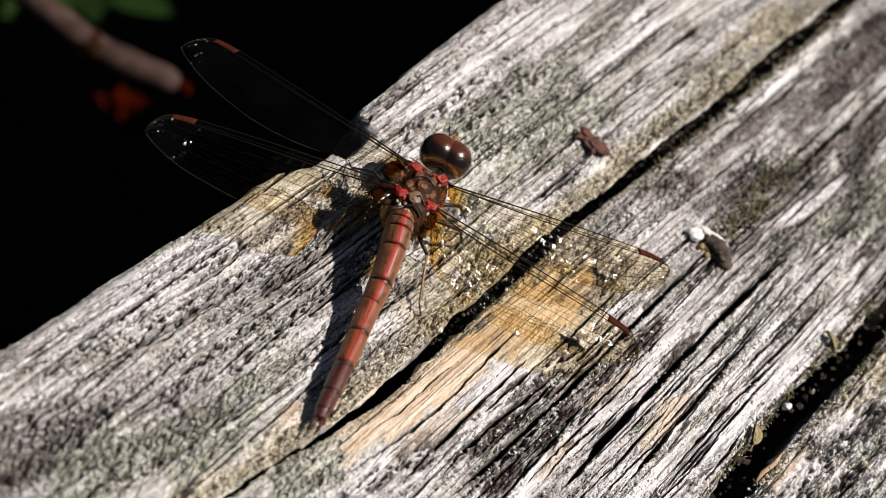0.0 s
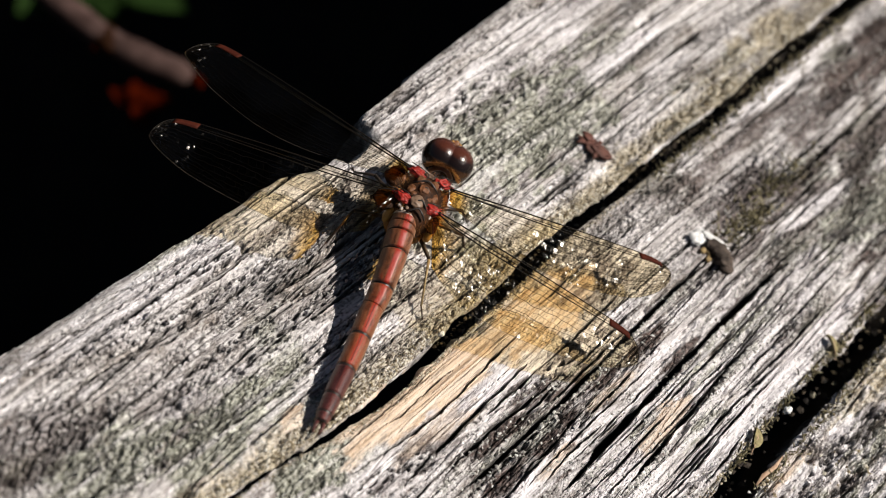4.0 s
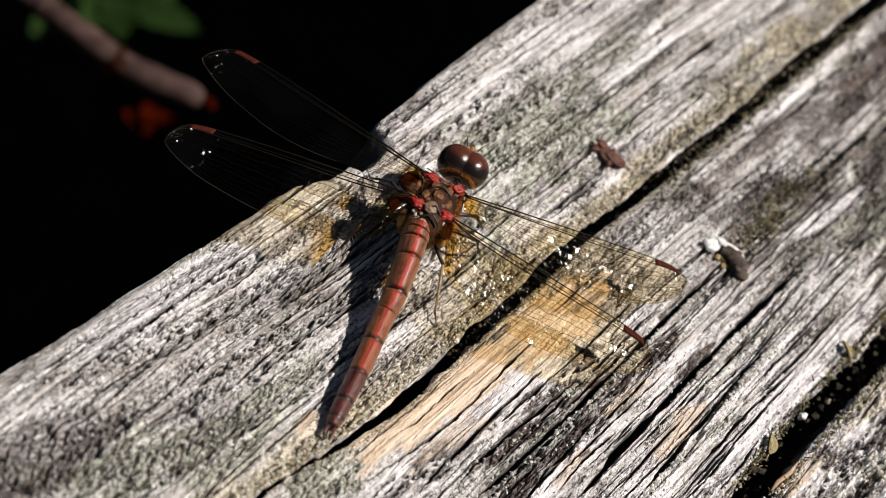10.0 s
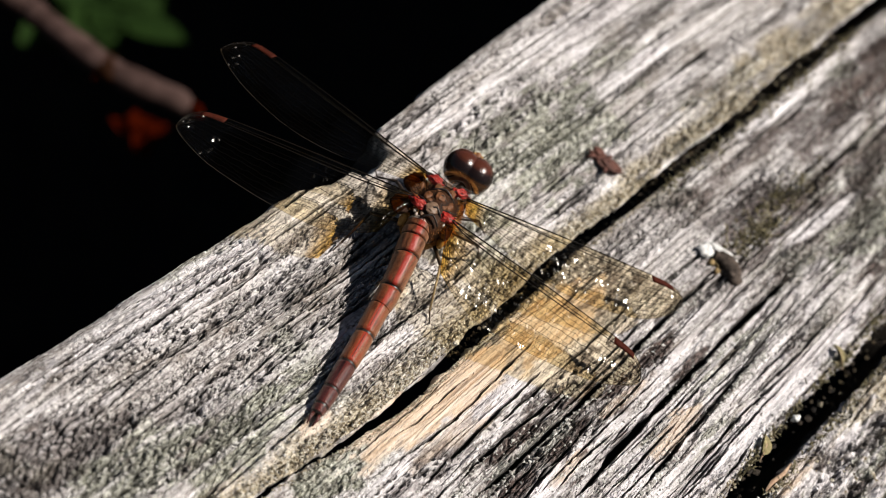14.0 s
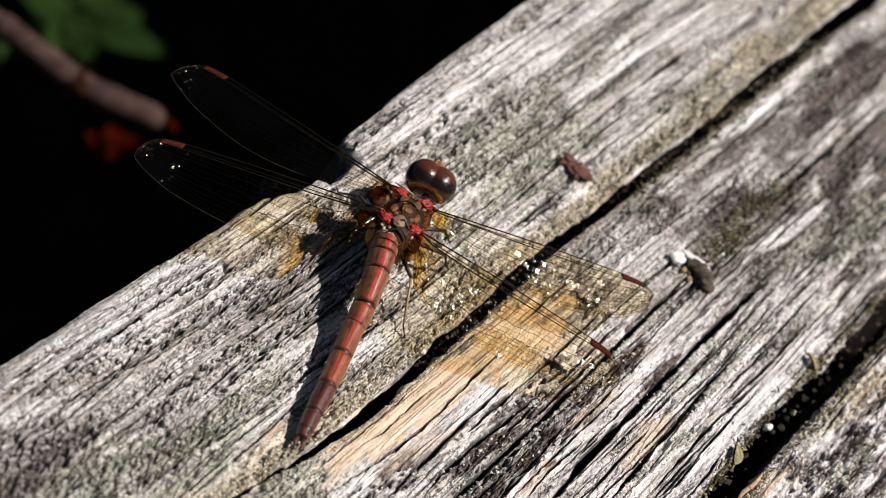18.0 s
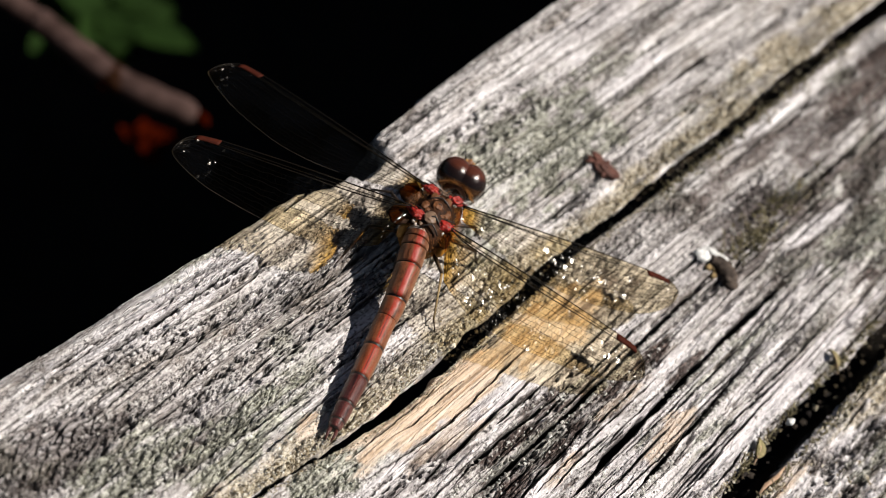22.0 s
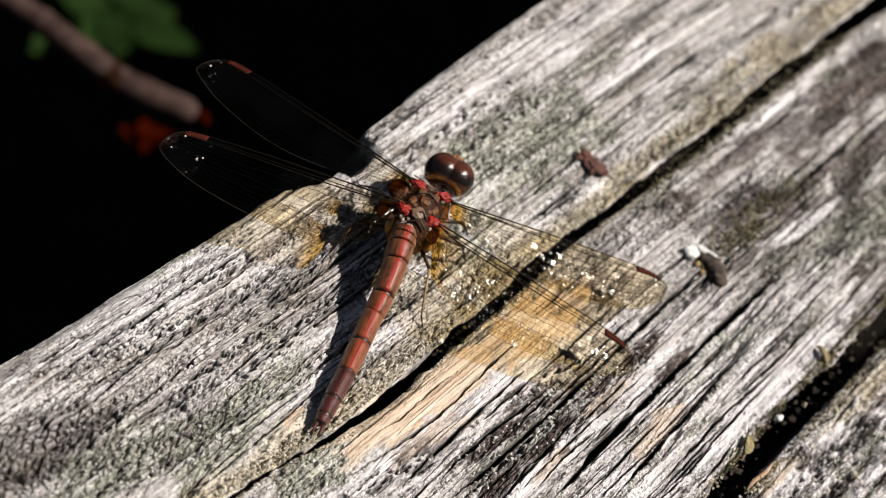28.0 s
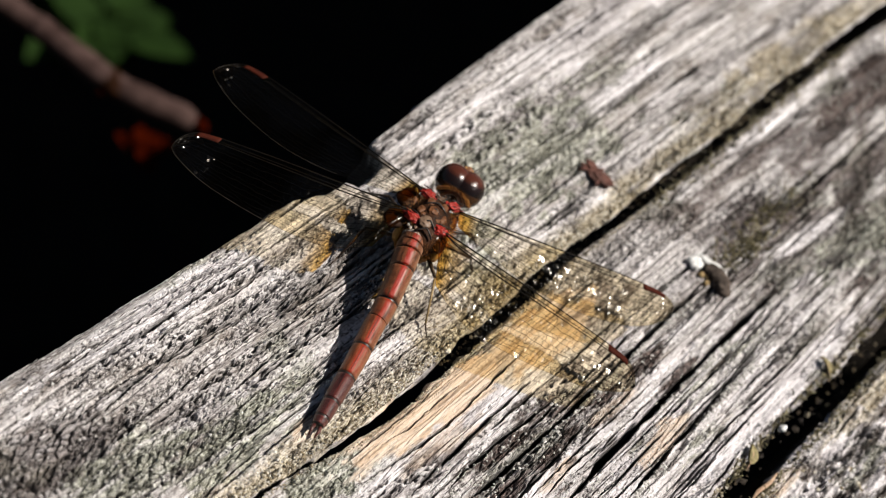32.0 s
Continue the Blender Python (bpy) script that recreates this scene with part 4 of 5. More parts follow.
def dragonfly():
    d = thing("dragonfly", *BASE, "brown and red darter dragonfly resting on the plank, wings spread", "dragonfly")
    # abdomen: a dark core with horny rings round it
    axis = [own(-12.54, -2.10, 5.60), own(-14.02, -2.87, 5.30), own(-16.73, -4.69, 4.40), own(-20.20, -6.69, 3.20), own(-21.86, -7.44, 2.70), own(-26.05, -9.59, 2.05), own(-30.51, -11.63, 1.75), own(-34.12, -13.29, 1.45)]

    def radius(t):
        return float(np.interp(t, [0, 0.06, 0.14, 0.3, 0.5, 0.7, 0.85, 0.95, 1.0], [1.10, 1.40, 1.43, 1.28, 1.15, 1.08, 0.98, 0.84, 0.58]))

    core = Shape()
    core.tube([spline(axis, i / 40) for i in range(41)], [radius(i / 40) * 0.93 for i in range(41)], 20)
    # unseen dark bulge added below the waist to fill a gap in its shadow
    core.ball(own(-14.9, -3.6, 3.8), (2.8, 1.45, 1.7), (AHEAD, ASIDE, UP), 12, 18, 0.05, 8)
    abdomen = part("abdomen", core, BLACK, d, "slender segmented abdomen with a red stripe along the back")
    cuts = [0.06, 0.115, 0.165, 0.25, 0.385, 0.53, 0.665, 0.78, 0.885, 0.955, 1.0]
    for k in range(10):
        a, b = cuts[k] + 0.0045, cuts[k + 1] - 0.0045
        s = Shape()
        steps = 12
        ts = [a + (b - a) * i / steps for i in range(steps + 1)]
        rr = [radius(t) * (1 - 0.035 * (abs(i / steps * 2 - 1) ** 6) - 0.012 * math.sin(math.pi * i / steps)) for i, t in enumerate(ts)]
        s.tube([spline(axis, ts[0])] + [spline(axis, t) for t in ts] + [spline(axis, ts[-1])], [rr[0] * 0.9] + rr + [rr[-1] * 0.9], 32, flat=1.16 if k < 4 else 1.04)
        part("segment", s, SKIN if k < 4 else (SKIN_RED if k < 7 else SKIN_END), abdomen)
        # the keel along the back
        if k < 9:
            s = Shape()
            s.tube([spline(axis, t) + UP * (radius(t) * (1.16 if k < 4 else 1.04)) for t in ts[1:-1]], [0.04] * (steps - 1), 5)
            part("keel", s, SKIN_RED if k < 5 else SKIN_END, abdomen)
    for t, lift, thick in ((0.030, 0.10, 0.13), (0.058, 0.06, 0.10)):
        s = Shape()
        way = (spline(axis, t + 0.02) - spline(axis, t)).normalized()
        wide = way.cross(UP).normalized()
        r = radius(t) + lift
        s.tube([spline(axis, t) + wide * (r * math.sin(a)) + wide.cross(way) * (r * math.cos(a)) for a in np.linspace(-1.5, 1.5, 15)], [thick * (1 - 0.6 * abs(k - 7) / 7) for k in range(15)], 6)
        part("collar_ring", s, CREAM, abdomen, "pale silvery crescent at the waist")
    for sg in (-1, 1):
        s = Shape()
        e = spline(axis, 0.99)
        back_way = (spline(axis, 1.0) - spline(axis, 0.95)).normalized()
        s.tube([e + ASIDE * 0.3 * sg, e + ASIDE * 0.38 * sg + back_way * 0.8 + UP * 0.15, e + ASIDE * 0.30 * sg + back_way * 1.6], [0.22, 0.20, 0.06], 8)
        part("clasper", s, SKIN_END, abdomen)
    # thorax
    c = Vector((0, 0, 5.3))
    s = Shape()
    s.ball(c + AHEAD * 0.3, (3.5, 2.4, 2.45), (AHEAD, ASIDE, UP), 18, 28, 0.06, 2)
    s.ball(c - AHEAD * 1.4 + UP * 0.1, (2.3, 2.0, 2.1), (AHEAD, ASIDE, UP), 14, 22, 0.05, 3)
    chest = part("thorax", s, THORAX, d, "brown hairy thorax with red wing joints")
    s = Shape()
    s.ball(c - AHEAD * 0.3 - UP * 1.5, (3.1, 2.45, 2.4), (AHEAD, ASIDE, UP), 16, 24, 0.12, 4)
    part("underside", s, FLANK, chest, "tawny underside of the thorax")
    for sg in (-1, 1):
        for f, z, r in ((1.7, -0.2, (1.0, 0.5, 1.5)), (-0.2, -0.4, (0.9, 0.5, 1.5)), (-1.9, -0.5, (0.8, 0.45, 1.1))):
            s = Shape()
            s.ball(c + AHEAD * f + ASIDE * sg * 2.3 + UP * z, r, ((AHEAD - UP * 0.35).normalized(), ASIDE, (UP + AHEAD * 0.35).normalized()), 12, 16, 0.08, f)
            part("flank_plate", s, YELLOW if f < 0 else FACE, chest)
    # the four wing joints: a red knuckle with smaller lobes and dark tendons between them
    for f, l in ((2.53, 1.25), (2.70, -1.36), (-1.22, 1.75), (-1.13, -1.30)):
        sg = 1 if l > 0 else -1
        along, across = (ASIDE * sg + AHEAD * 0.25).normalized(), (AHEAD - ASIDE * 0.25 * sg).normalized()
        o = c + AHEAD * f + ASIDE * l + UP * 1.78
        s = Shape()
        s.ball(o + UP * 0.08, (0.90, 0.50, 0.40), (along, across, UP), 18, 24, 0.7, f + sg)
        for k, (da, dc, dz, r) in enumerate(((0.55, 0.34, 0.02, 0.30), (-0.40, -0.34, 0.06, 0.28), (0.95, -0.1, -0.04, 0.24))):
            s.ball(o + along * da + across * dc + UP * dz, (r * 1.6, r * 0.7, r * 0.65), (along, across, UP), 12, 16, 0.9, f + k)
        joint = part("wing_joint", s, RED, chest, "bright red wing joint")
        for k in (-1, 0, 1):
            s = Shape()
            q = o + across * (0.24 + 0.42 * k) - along * 0.7 + UP * 0.20
            s.tube([q, q + along * 0.8 + UP * 0.14, q + along * 1.9], [0.04, 0.06, 0.05], 6)
            part("tendon", s, BLACK, joint)
    for f, l, z, r, pale in ((-1.24, 0.36, 2.30, (0.80, 0.72, 0.42), True), (0.18, 1.25, 2.02, (0.62, 0.50, 0.38), False), (0.22, -1.05, 2.10, (0.62, 0.50, 0.36), False),
                             (0.51, 0.12, 2.36, (0.62, 0.58, 0.42), False), (3.05, -0.20, 1.75, (0.28, 0.95, 0.30), True), (1.65, 0.72, 2.22, (0.60, 0.46, 0.36), False),
                             (1.65, -0.72, 2.22, (0.60, 0.46, 0.36), False), (-2.55, 0.25, 1.62, (0.34, 0.85, 0.30), True), (-0.35, 0.95, 2.15, (0.30, 0.34, 0.26), False), (-0.35, -0.6, 2.25, (0.34, 0.34, 0.26), False),
                             (-2.0, 0.95, 1.75, (0.34, 0.3, 0.24), True), (-1.95, -0.65, 1.85, (0.34, 0.3, 0.24), False)):
        s = Shape()
        s.ball(c + AHEAD * f + ASIDE * l + UP * (z - 0.04), (r[0], r[1], r[2] * 0.6), (AHEAD, ASIDE, UP), 14, 20, 0.35, f + l)
        part("back_plate", s, PALE_PLATE if pale else PLATE, chest)
    for f, l, e in ((0.75, 0.0, 0.9), (-1.05, 0.0, 0.9), (1.65, 0.0, 1.4), (-2.25, 0.0, 1.0)):
        s = Shape()
        s.tube([c + AHEAD * (f - 0.18 * abs(k)) + ASIDE * (e * k / 3) + UP * (2.52 - 0.07 * k * k) for k in (-3, -2, -1, 0, 1, 2, 3)], [0.10] * 7, 6)
        part("seam", s, BLACK, chest)
    for f, l, e in ((2.55, 0.55, 0.55), (2.75, -0.75, 0.5)):
        s = Shape()
        s.tube([c + AHEAD * (f + e * math.sin(a)) + ASIDE * (l + 0.7 * e * math.cos(a)) + UP * (2.12 - 0.12 * math.sin(a)) for a in np.linspace(0, 5.4, 15)], [0.06] * 15, 5)
        part("seam", s, BLACK, chest)
    for f, l in ((-1.85, 1.75), (-2.25, 1.45), (-1.7, -1.45)):
        s = Shape()
        s.ball(c + AHEAD * f + ASIDE * l + UP * 1.35, (0.28, 0.22, 0.18), (AHEAD, ASIDE, UP), 8, 12, 0.5, f)
        part("back_plate", s, CREAM, chest, "small pale knob behind the wing joint")
    # hair on the thorax and behind the head
    rnd = random.Random(4)
    s = Shape()
    for _ in range(2300):
        w, h = rnd.uniform(0, 2 * math.pi), rnd.uniform(-0.7, 0.75)
        q = math.sqrt(1 - h * h)
        n = AHEAD * (math.cos(w) * q) + ASIDE * (math.sin(w) * q) + UP * h
        if n.dot(UP) > 0.62 and n.dot(AHEAD) < 0.75 and rnd.random() < 0.9:
            continue
        o = c + AHEAD * (0.3 + 3.4 * math.cos(w) * q) + ASIDE * 2.6 * math.sin(w) * q + UP * 2.45 * h
        e = (n + Vector((rnd.uniform(-0.5, 0.5), rnd.uniform(-0.5, 0.5), rnd.uniform(-0.2, 0.6)))) * rnd.uniform(0.35, 0.8)
        s.tube([o, o + e], [0.016, 0.005], 3, False)
    part("thorax_hair", s, HAIR, chest, "fine tawny hair")
    # head
    hc = own(-3.65, 0.55, 5.9)
    hf, hs = Vector((math.cos(radians(25)), math.sin(radians(25)), 0)), Vector((-math.sin(radians(25)), math.cos(radians(25)), 0))
    s = Shape()
    s.ball(hc - hf * 0.7 - UP * 0.2, (1.1, 2.2, 1.6), (hf, hs, UP), 14, 20, 0.05, 6)
    head = part("head", s, THORAX, d, "large head with dark glossy eyes")
    for sg in (-1, 1):
        s = Shape()
        s.ball(hc + hs * 0.80 * sg + hf * 0.05, (1.95, 1.95, 2.0), ((hf - UP * 0.6).normalized(), hs, (UP + hf * 0.6).normalized()), 26, 36)
        part("eye", s, EYE, head, "dark reddish-brown glossy compound eye")
    s = Shape()
    s.ball(hc + hf * 1.65 - UP * 0.45, (0.85, 1.15, 1.3), (hf, hs, UP), 14, 18, 0.05, 8)
    part("face", s, FACE, head)
    s = Shape()
    s.ball(hc + hf * 1.62 + UP * 1.0, (0.5, 0.55, 0.4), (hf, hs, UP), 10, 14, 0.25, 9)
    part("brow", s, FACE, head)
    for sg in (-1, 0, 1):
        s = Shape()
        s.ball(hc + hf * (1.55 if sg else 1.8) + hs * 0.42 * sg + UP * 1.25, (0.17, 0.17, 0.17), None, 8, 10)
        part("eyelet", s, YELLOW, head)
    for sg in (-1, 1):
        s = Shape()
        o = hc + hf * 1.75 + hs * 0.5 * sg + UP * 0.95
        s.tube([o, o + hf * 0.5 + hs * 0.35 * sg + UP * 0.5, o + hf * 1.3 + hs * 0.8 * sg + UP * 0.7], [0.07, 0.05, 0.02], 5)
        part("feeler", s, BLACK, head)
    s = Shape()
    s.tube([hc - hf * 1.9 + hs * 1.2 * k / 3 + UP * (0.7 - 0.12 * k * k) for k in range(-3, 4)], [0.28] * 7, 8)
    part("collar", s, FACE, head)
    s = Shape()
    for _ in range(620):
        w = rnd.uniform(-1.3, 1.3)
        o = hc - hf * rnd.uniform(1.7, 2.1) + hs * 1.6 * math.sin(w) + UP * (1.25 * math.cos(w) - 0.2)
        e = (-hf * 0.5 + hs * math.sin(w) * 0.6 + UP * math.cos(w) * 0.7) * rnd.uniform(0.5, 1.1)
        s.tube([o, o + e + Vector((rnd.uniform(-0.2, 0.2), rnd.uniform(-0.2, 0.2), 0))], [0.022, 0.006], 3, False)
    part("head_hair", s, HAIR, head, "fringe of fine tawny hair")
    # wings
    wing("fore_wing", d, own(-7.1, -2.5, 7.2), own(9.6, -22.4, 4.6), 0.12, 1.3, False, 11, "clear veined wing with a red spot", (0.85, 0.95))
    wing("hind_wing", d, own(-10.4, -3.7, 7.2), own(-1.8, -27.5, 4.4), 0.12, 2.6, True, 12, "clear veined wing, amber at its root")
    wing("fore_wing", d, own(-8.9, 1.6, 7.2), own(-16.7, 26.1, 3.0), 0.06, 3.6, False, 13, "clear veined wing with a red spot")
    wing("hind_wing", d, own(-12.3, 0.5, 7.2), own(-27.4, 20.0, 3.2), 0.06, 3.1, True, 14, "clear veined wing, amber at its root")
    # added dark plates below the wing roots, to widen the thorax's cast shadow
    for f, l in ((2.3, 3.0), (-1.0, 3.2), (2.2, -2.2), (-1.3, -2.1)):
        s = Shape()
        sg = 1 if l > 0 else -1
        s.ball(c + AHEAD * (f - 0.3) + ASIDE * l + UP * 0.7, (1.45, 1.2 if l > 0 else 0.6, 0.35), (AHEAD, (ASIDE * sg - UP * 0.2).normalized(), UP), 12, 18, 0.3, f + l)
        part("root_shadow_plate", s, THORAX, chest)
    # legs: front, middle and hind on both sides
    for sg, f, knee, ankle, toe, pale in (
            (-1, 2.2, own(-4.6, -4.0, 3.4), own(-3.0, -4.6, 0.9), own(-2.0, -4.4, 0.25), False),
            (-1, 0.8, own(-6.6, -6.2, 3.2), own(-5.6, -6.6, 0.8), own(-4.6, -6.3, 0.25), False),
            (-1, -0.8, own(-12.4, -6.4, 3.6), own(-15.0, -9.3, 0.8), own(-15.6, -10.4, 0.25), True),
            (1, 2.2, own(-6.4, 3.6, 3.2), own(-3.6, 5.0, 0.8), own(-2.2, 5.6, 0.25), False),
            (1, 0.8, own(-9.6, 4.2, 3.0), own(-9.4, 6.4, 0.7), own(-8.6, 7.4, 0.2), False),
            (1, -0.8, own(-15.0, 2.2, 3.2), own(-18.4, 1.6, 0.8), own(-19.6, 1.4, 0.25), False)):
        hip = c + AHEAD * f + ASIDE * 1.0 * sg - UP * 2.0
        leg(d, [hip, knee, ankle, toe], (0.22, 0.12), pale)
    return d


# ---- small things on and in the plank ----
def scatter(name, spots, material, size, label, category, blade=False, seed=0, sink=0.0, group=""):
    """Many small crumbs or blades in one mesh, sitting on the wood."""
    rnd = random.Random(seed)
    s = Shape()
    xs = np.array([p[0] for p in spots])
    ys = np.array([p[1] for p in spots])
    zs = relief(xs, ys) - sink
    for x, y, z, p in zip(xs, ys, zs, spots):
        k = size * rnd.uniform(0.5, 1.5) * (p[2] if len(p) > 2 else 1)
        if blade:
            a = rnd.uniform(0, 2 * math.pi)
            e = Vector((math.cos(a) * 0.8, math.sin(a) * 0.8, rnd.uniform(0.3, 1.0))) * k
            q = Vector((x, y, z - 0.05))
            s.tube([q, q + e * 0.6 + UP * 0.2 * k, q + e], [0.10 * k ** 0.5, 0.08 * k ** 0.5, 0.02], 4, False)
        else:
            j = [rnd.uniform(0.6, 1.3) for _ in range(6)]
            t = rnd.uniform(0, math.pi)
            c, n = math.cos(t) * k, math.sin(t) * k
            h = k * rnd.uniform(0.4, 0.9)
            s.add([(x + c * j[0], y + n * j[0], z + 0.2 * h), (x - n * j[1] * 0.7, y + c * j[1] * 0.7, z), (x - c * j[2], y - n * j[2], z + 0.1 * h), (x + n * j[3] * 0.7, y - c * j[3] * 0.7, z + 0.3 * h),
                   (x + 0.2 * c, y, z + h), (x, y, z - h)],
                  [(0, 1, 4), (1, 2, 4), (2, 3, 4), (3, 0, 4), (1, 0, 5), (2, 1, 5), (3, 2, 5), (0, 3, 5)])
    ob = new(name, s.mesh(name, material, False))
    return tagged(ob, label, category, group, "" if group else "stuff")


def litter():
    rnd = random.Random(21)
    spots = []
    while len(spots) < 6000:
        x = rnd.uniform(-50, 72)
        d = abs(rnd.gauss(0, 1.5))
        spots.append((x, SPLIT_UP(x) + 0.1 + d, 1.3 if d < 1 else 0.8))
    while len(spots) < 8200:
        x = rnd.uniform(-46, 70)
        spots.append((x, SPLIT_LOW(x) - abs(rnd.gauss(0, 0.35)), 0.8))
    scatter("lichen_crumbs", spots, CRUMB, 0.12, "cream and brown lichen crumbs along the split", "lichen", seed=1)
    spots = []
    while len(spots) < 5200:
        x, y = rnd.uniform(-66, 72), rnd.uniform(-46, 12)
        if y < EDGE(x) - 1 and not (SPLIT_LOW(x) - 0.1 < y < SPLIT_UP(x) + 0.1) and not (SIDE_LOW(x) < y < SIDE_UP(x)):
            if waves(np.array([x / 7]), np.array([y / 2.2]), 5)[0] > 0.1 and not (-34 < x < 3 and -22 < y < -14):
                spots.append((x, y))
    while len(spots) < 8200:
        x, y = rnd.uniform(-46, 44), rnd.uniform(-42, -18)
        if SIDE_UP(x) < y < SPLIT_LOW(x) - 0.3 and waves(np.array([x / 6]), np.array([y / 1.3]), 9)[0] > 0.12 and not (-34 < x < 3 and y > -22):
            spots.append((x, y, rnd.uniform(0.5, 1.2)))
    scatter("lichen_flakes", spots, FLAKE, 0.16, "pale grey lichen flakes on the weathered wood", "lichen", seed=2)
    spots = []
    for course, width, depth, start, end in CRACKS[2:6]:
        for _ in range(700):
            x = rnd.uniform(start, end)
            if waves(np.array([x / 5]), np.array([width * 90]), 14)[0] > -0.15:
                spots.append((x, float(course(x)) - width - abs(rnd.gauss(0, 0.4)), rnd.uniform(0.8, 1.5)))
    scatter("crack_lichen", spots, FLAKE, 0.15, "beads of whitish lichen along the drying cracks", "lichen", seed=8)
    spots = []
    for _ in range(650):
        x = rnd.uniform(-12, 44)
        if waves(np.array([x / 3.5]), np.array([1.0]), 6)[0] > 0.05:
            spots.append((x, float(SIDE_UP(x)) + abs(rnd.gauss(0, 0.45)), rnd.uniform(0.8, 1.8)))
        if waves(np.array([x / 4.5]), np.array([2.0]), 7)[0] > -0.1:
            spots.append((x, float(SIDE_LOW(x)) - abs(rnd.gauss(0, 0.9)), rnd.uniform(0.9, 2.0)))
    for _ in range(1500):
        x = rnd.uniform(-14, 46)
        y = float(SIDE_LOW(x)) - rnd.uniform(0.3, 14)
        if waves(np.array([x / 3.5]), np.array([y / 1.6]), 12)[0] > 0.05:
            spots.append((x, y, rnd.uniform(0.9, 2.2)))
    scatter("split_lichen", spots, CRUMB, 0.115, "crumbly pale lichen beside the side split", "lichen", seed=3)
    spots = []
    for _ in range(1500):
        x = rnd.uniform(14, 66) if rnd.random() < 0.75 else rnd.uniform(-14, 14)
        k = rnd.random()
        spots.append((x, float(SPLIT_LOW(x)) * (1 - k) + float(SPLIT_UP(x)) * k, rnd.uniform(0.6, 1.8)))
    for _ in range(150):
        x, k = rnd.uniform(-8, 44), rnd.random() ** 2
        spots.append((x, float(SIDE_LOW(x)) * k + float(SIDE_UP(x)) * (1 - k), rnd.uniform(0.6, 2.2)))
    scatter("crack_debris", spots, DEBRIS, 0.22, "dark crumbs of bark and soil lodged in the splits", "debris", seed=6, sink=3.4)
    spots = [(rnd.gauss(28, 2.6), rnd.gauss(-22.1, 0.8)) for _ in range(280)]
    spots += [(rnd.uniform(22, 66), 0) for _ in range(320)]
    spots = [(x, y if y else float(SPLIT_LOW(x)) - abs(rnd.gauss(0, 0.7))) for x, y in spots]
    for k, (cx, n) in enumerate(((3, 60), (9, 40), (13.5, 50), (18.5, 30), (24, 80), (31, 60), (37, 60))):
        tuft = []
        for _ in range(n):
            x = rnd.gauss(cx, 1.2)
            tuft.append((x, float(SIDE_UP(x)) - 0.1 + abs(rnd.gauss(0, 0.4)), rnd.uniform(0.5, 1.1)))
            x = rnd.gauss(cx + 2.5, 2.0)
            spots.append((x, float(SIDE_LOW(x)) - abs(rnd.gauss(0, 0.4)), rnd.uniform(0.4, 0.9)))
        scatter("moss_tuft", tuft, MOSS, 0.75, "dry olive moss tuft on the lip of the side split", "moss", True, 40 + k, 0.0, "moss tufts on the split")
    spots += [(rnd.gauss(35, 4), rnd.gauss(-20.2, 0.8), rnd.uniform(0.6, 1.3)) for _ in range(260)]
    scatter("moss", spots, MOSS, 0.75, "dry olive moss tufts in the cracks", "moss", True, 4)


def dropping():
    z = top_at(20, -20)
    t = thing("bird_dropping", 19.7, -22.5, z, "curled dark bird dropping with a chalky white cap", "dropping")
    t.scale = (1.1, 1.15, 0.95)
    s = Shape()
    path = [Vector((1.0, 1.2, 0.6)), Vector((1.35, 0.4, 0.8)), Vector((1.2, -0.6, 0.85)), Vector((0.8, -1.5, 0.65)), Vector((0.3, -2.2, 0.3))]
    s.tube([spline(path, i / 20) for i in range(21)], [0.45 + 0.42 * math.sin(math.pi * (0.12 + 0.80 * i / 20)) + 0.34 * noise.noise((i * 0.8, 3, 1)) for i in range(21)], 16, flat=0.8)
    for k, (a, r) in enumerate(((0.15, 0.62), (0.38, 0.78), (0.62, 0.85), (0.85, 0.62))):
        s.ball(spline(path, a) + Vector((0.16 * math.sin(k * 2.1), 0, -0.05)), (r, r * 0.85, r * 0.8), None, 14, 18, 0.85, k + 11)
    part("pellet", s, PELLET, t)
    s = Shape()
    s.ball((0.75, 2.1, 0.6), (0.95, 0.75, 0.42), None, 16, 20, 0.6, 5)
    s.ball((1.7, 0.8, 1.0), (0.42, 1.5, 0.30), (Vector((0.97, 0.24, 0)), Vector((-0.24, 0.97, 0)), UP), 14, 18, 0.6, 7)
    part("chalky_cap", s, CHALK, t, "chalky white cap")
    for k in range(3):
        s = Shape()
        s.ball((0.2 + 0.35 * math.sin(k * 2.3), 0.9 - 0.5 * k, 0.25), (0.36, 0.28, 0.26), None, 8, 10, 0.7, k)
        part("crumb", s, GOLD, t)


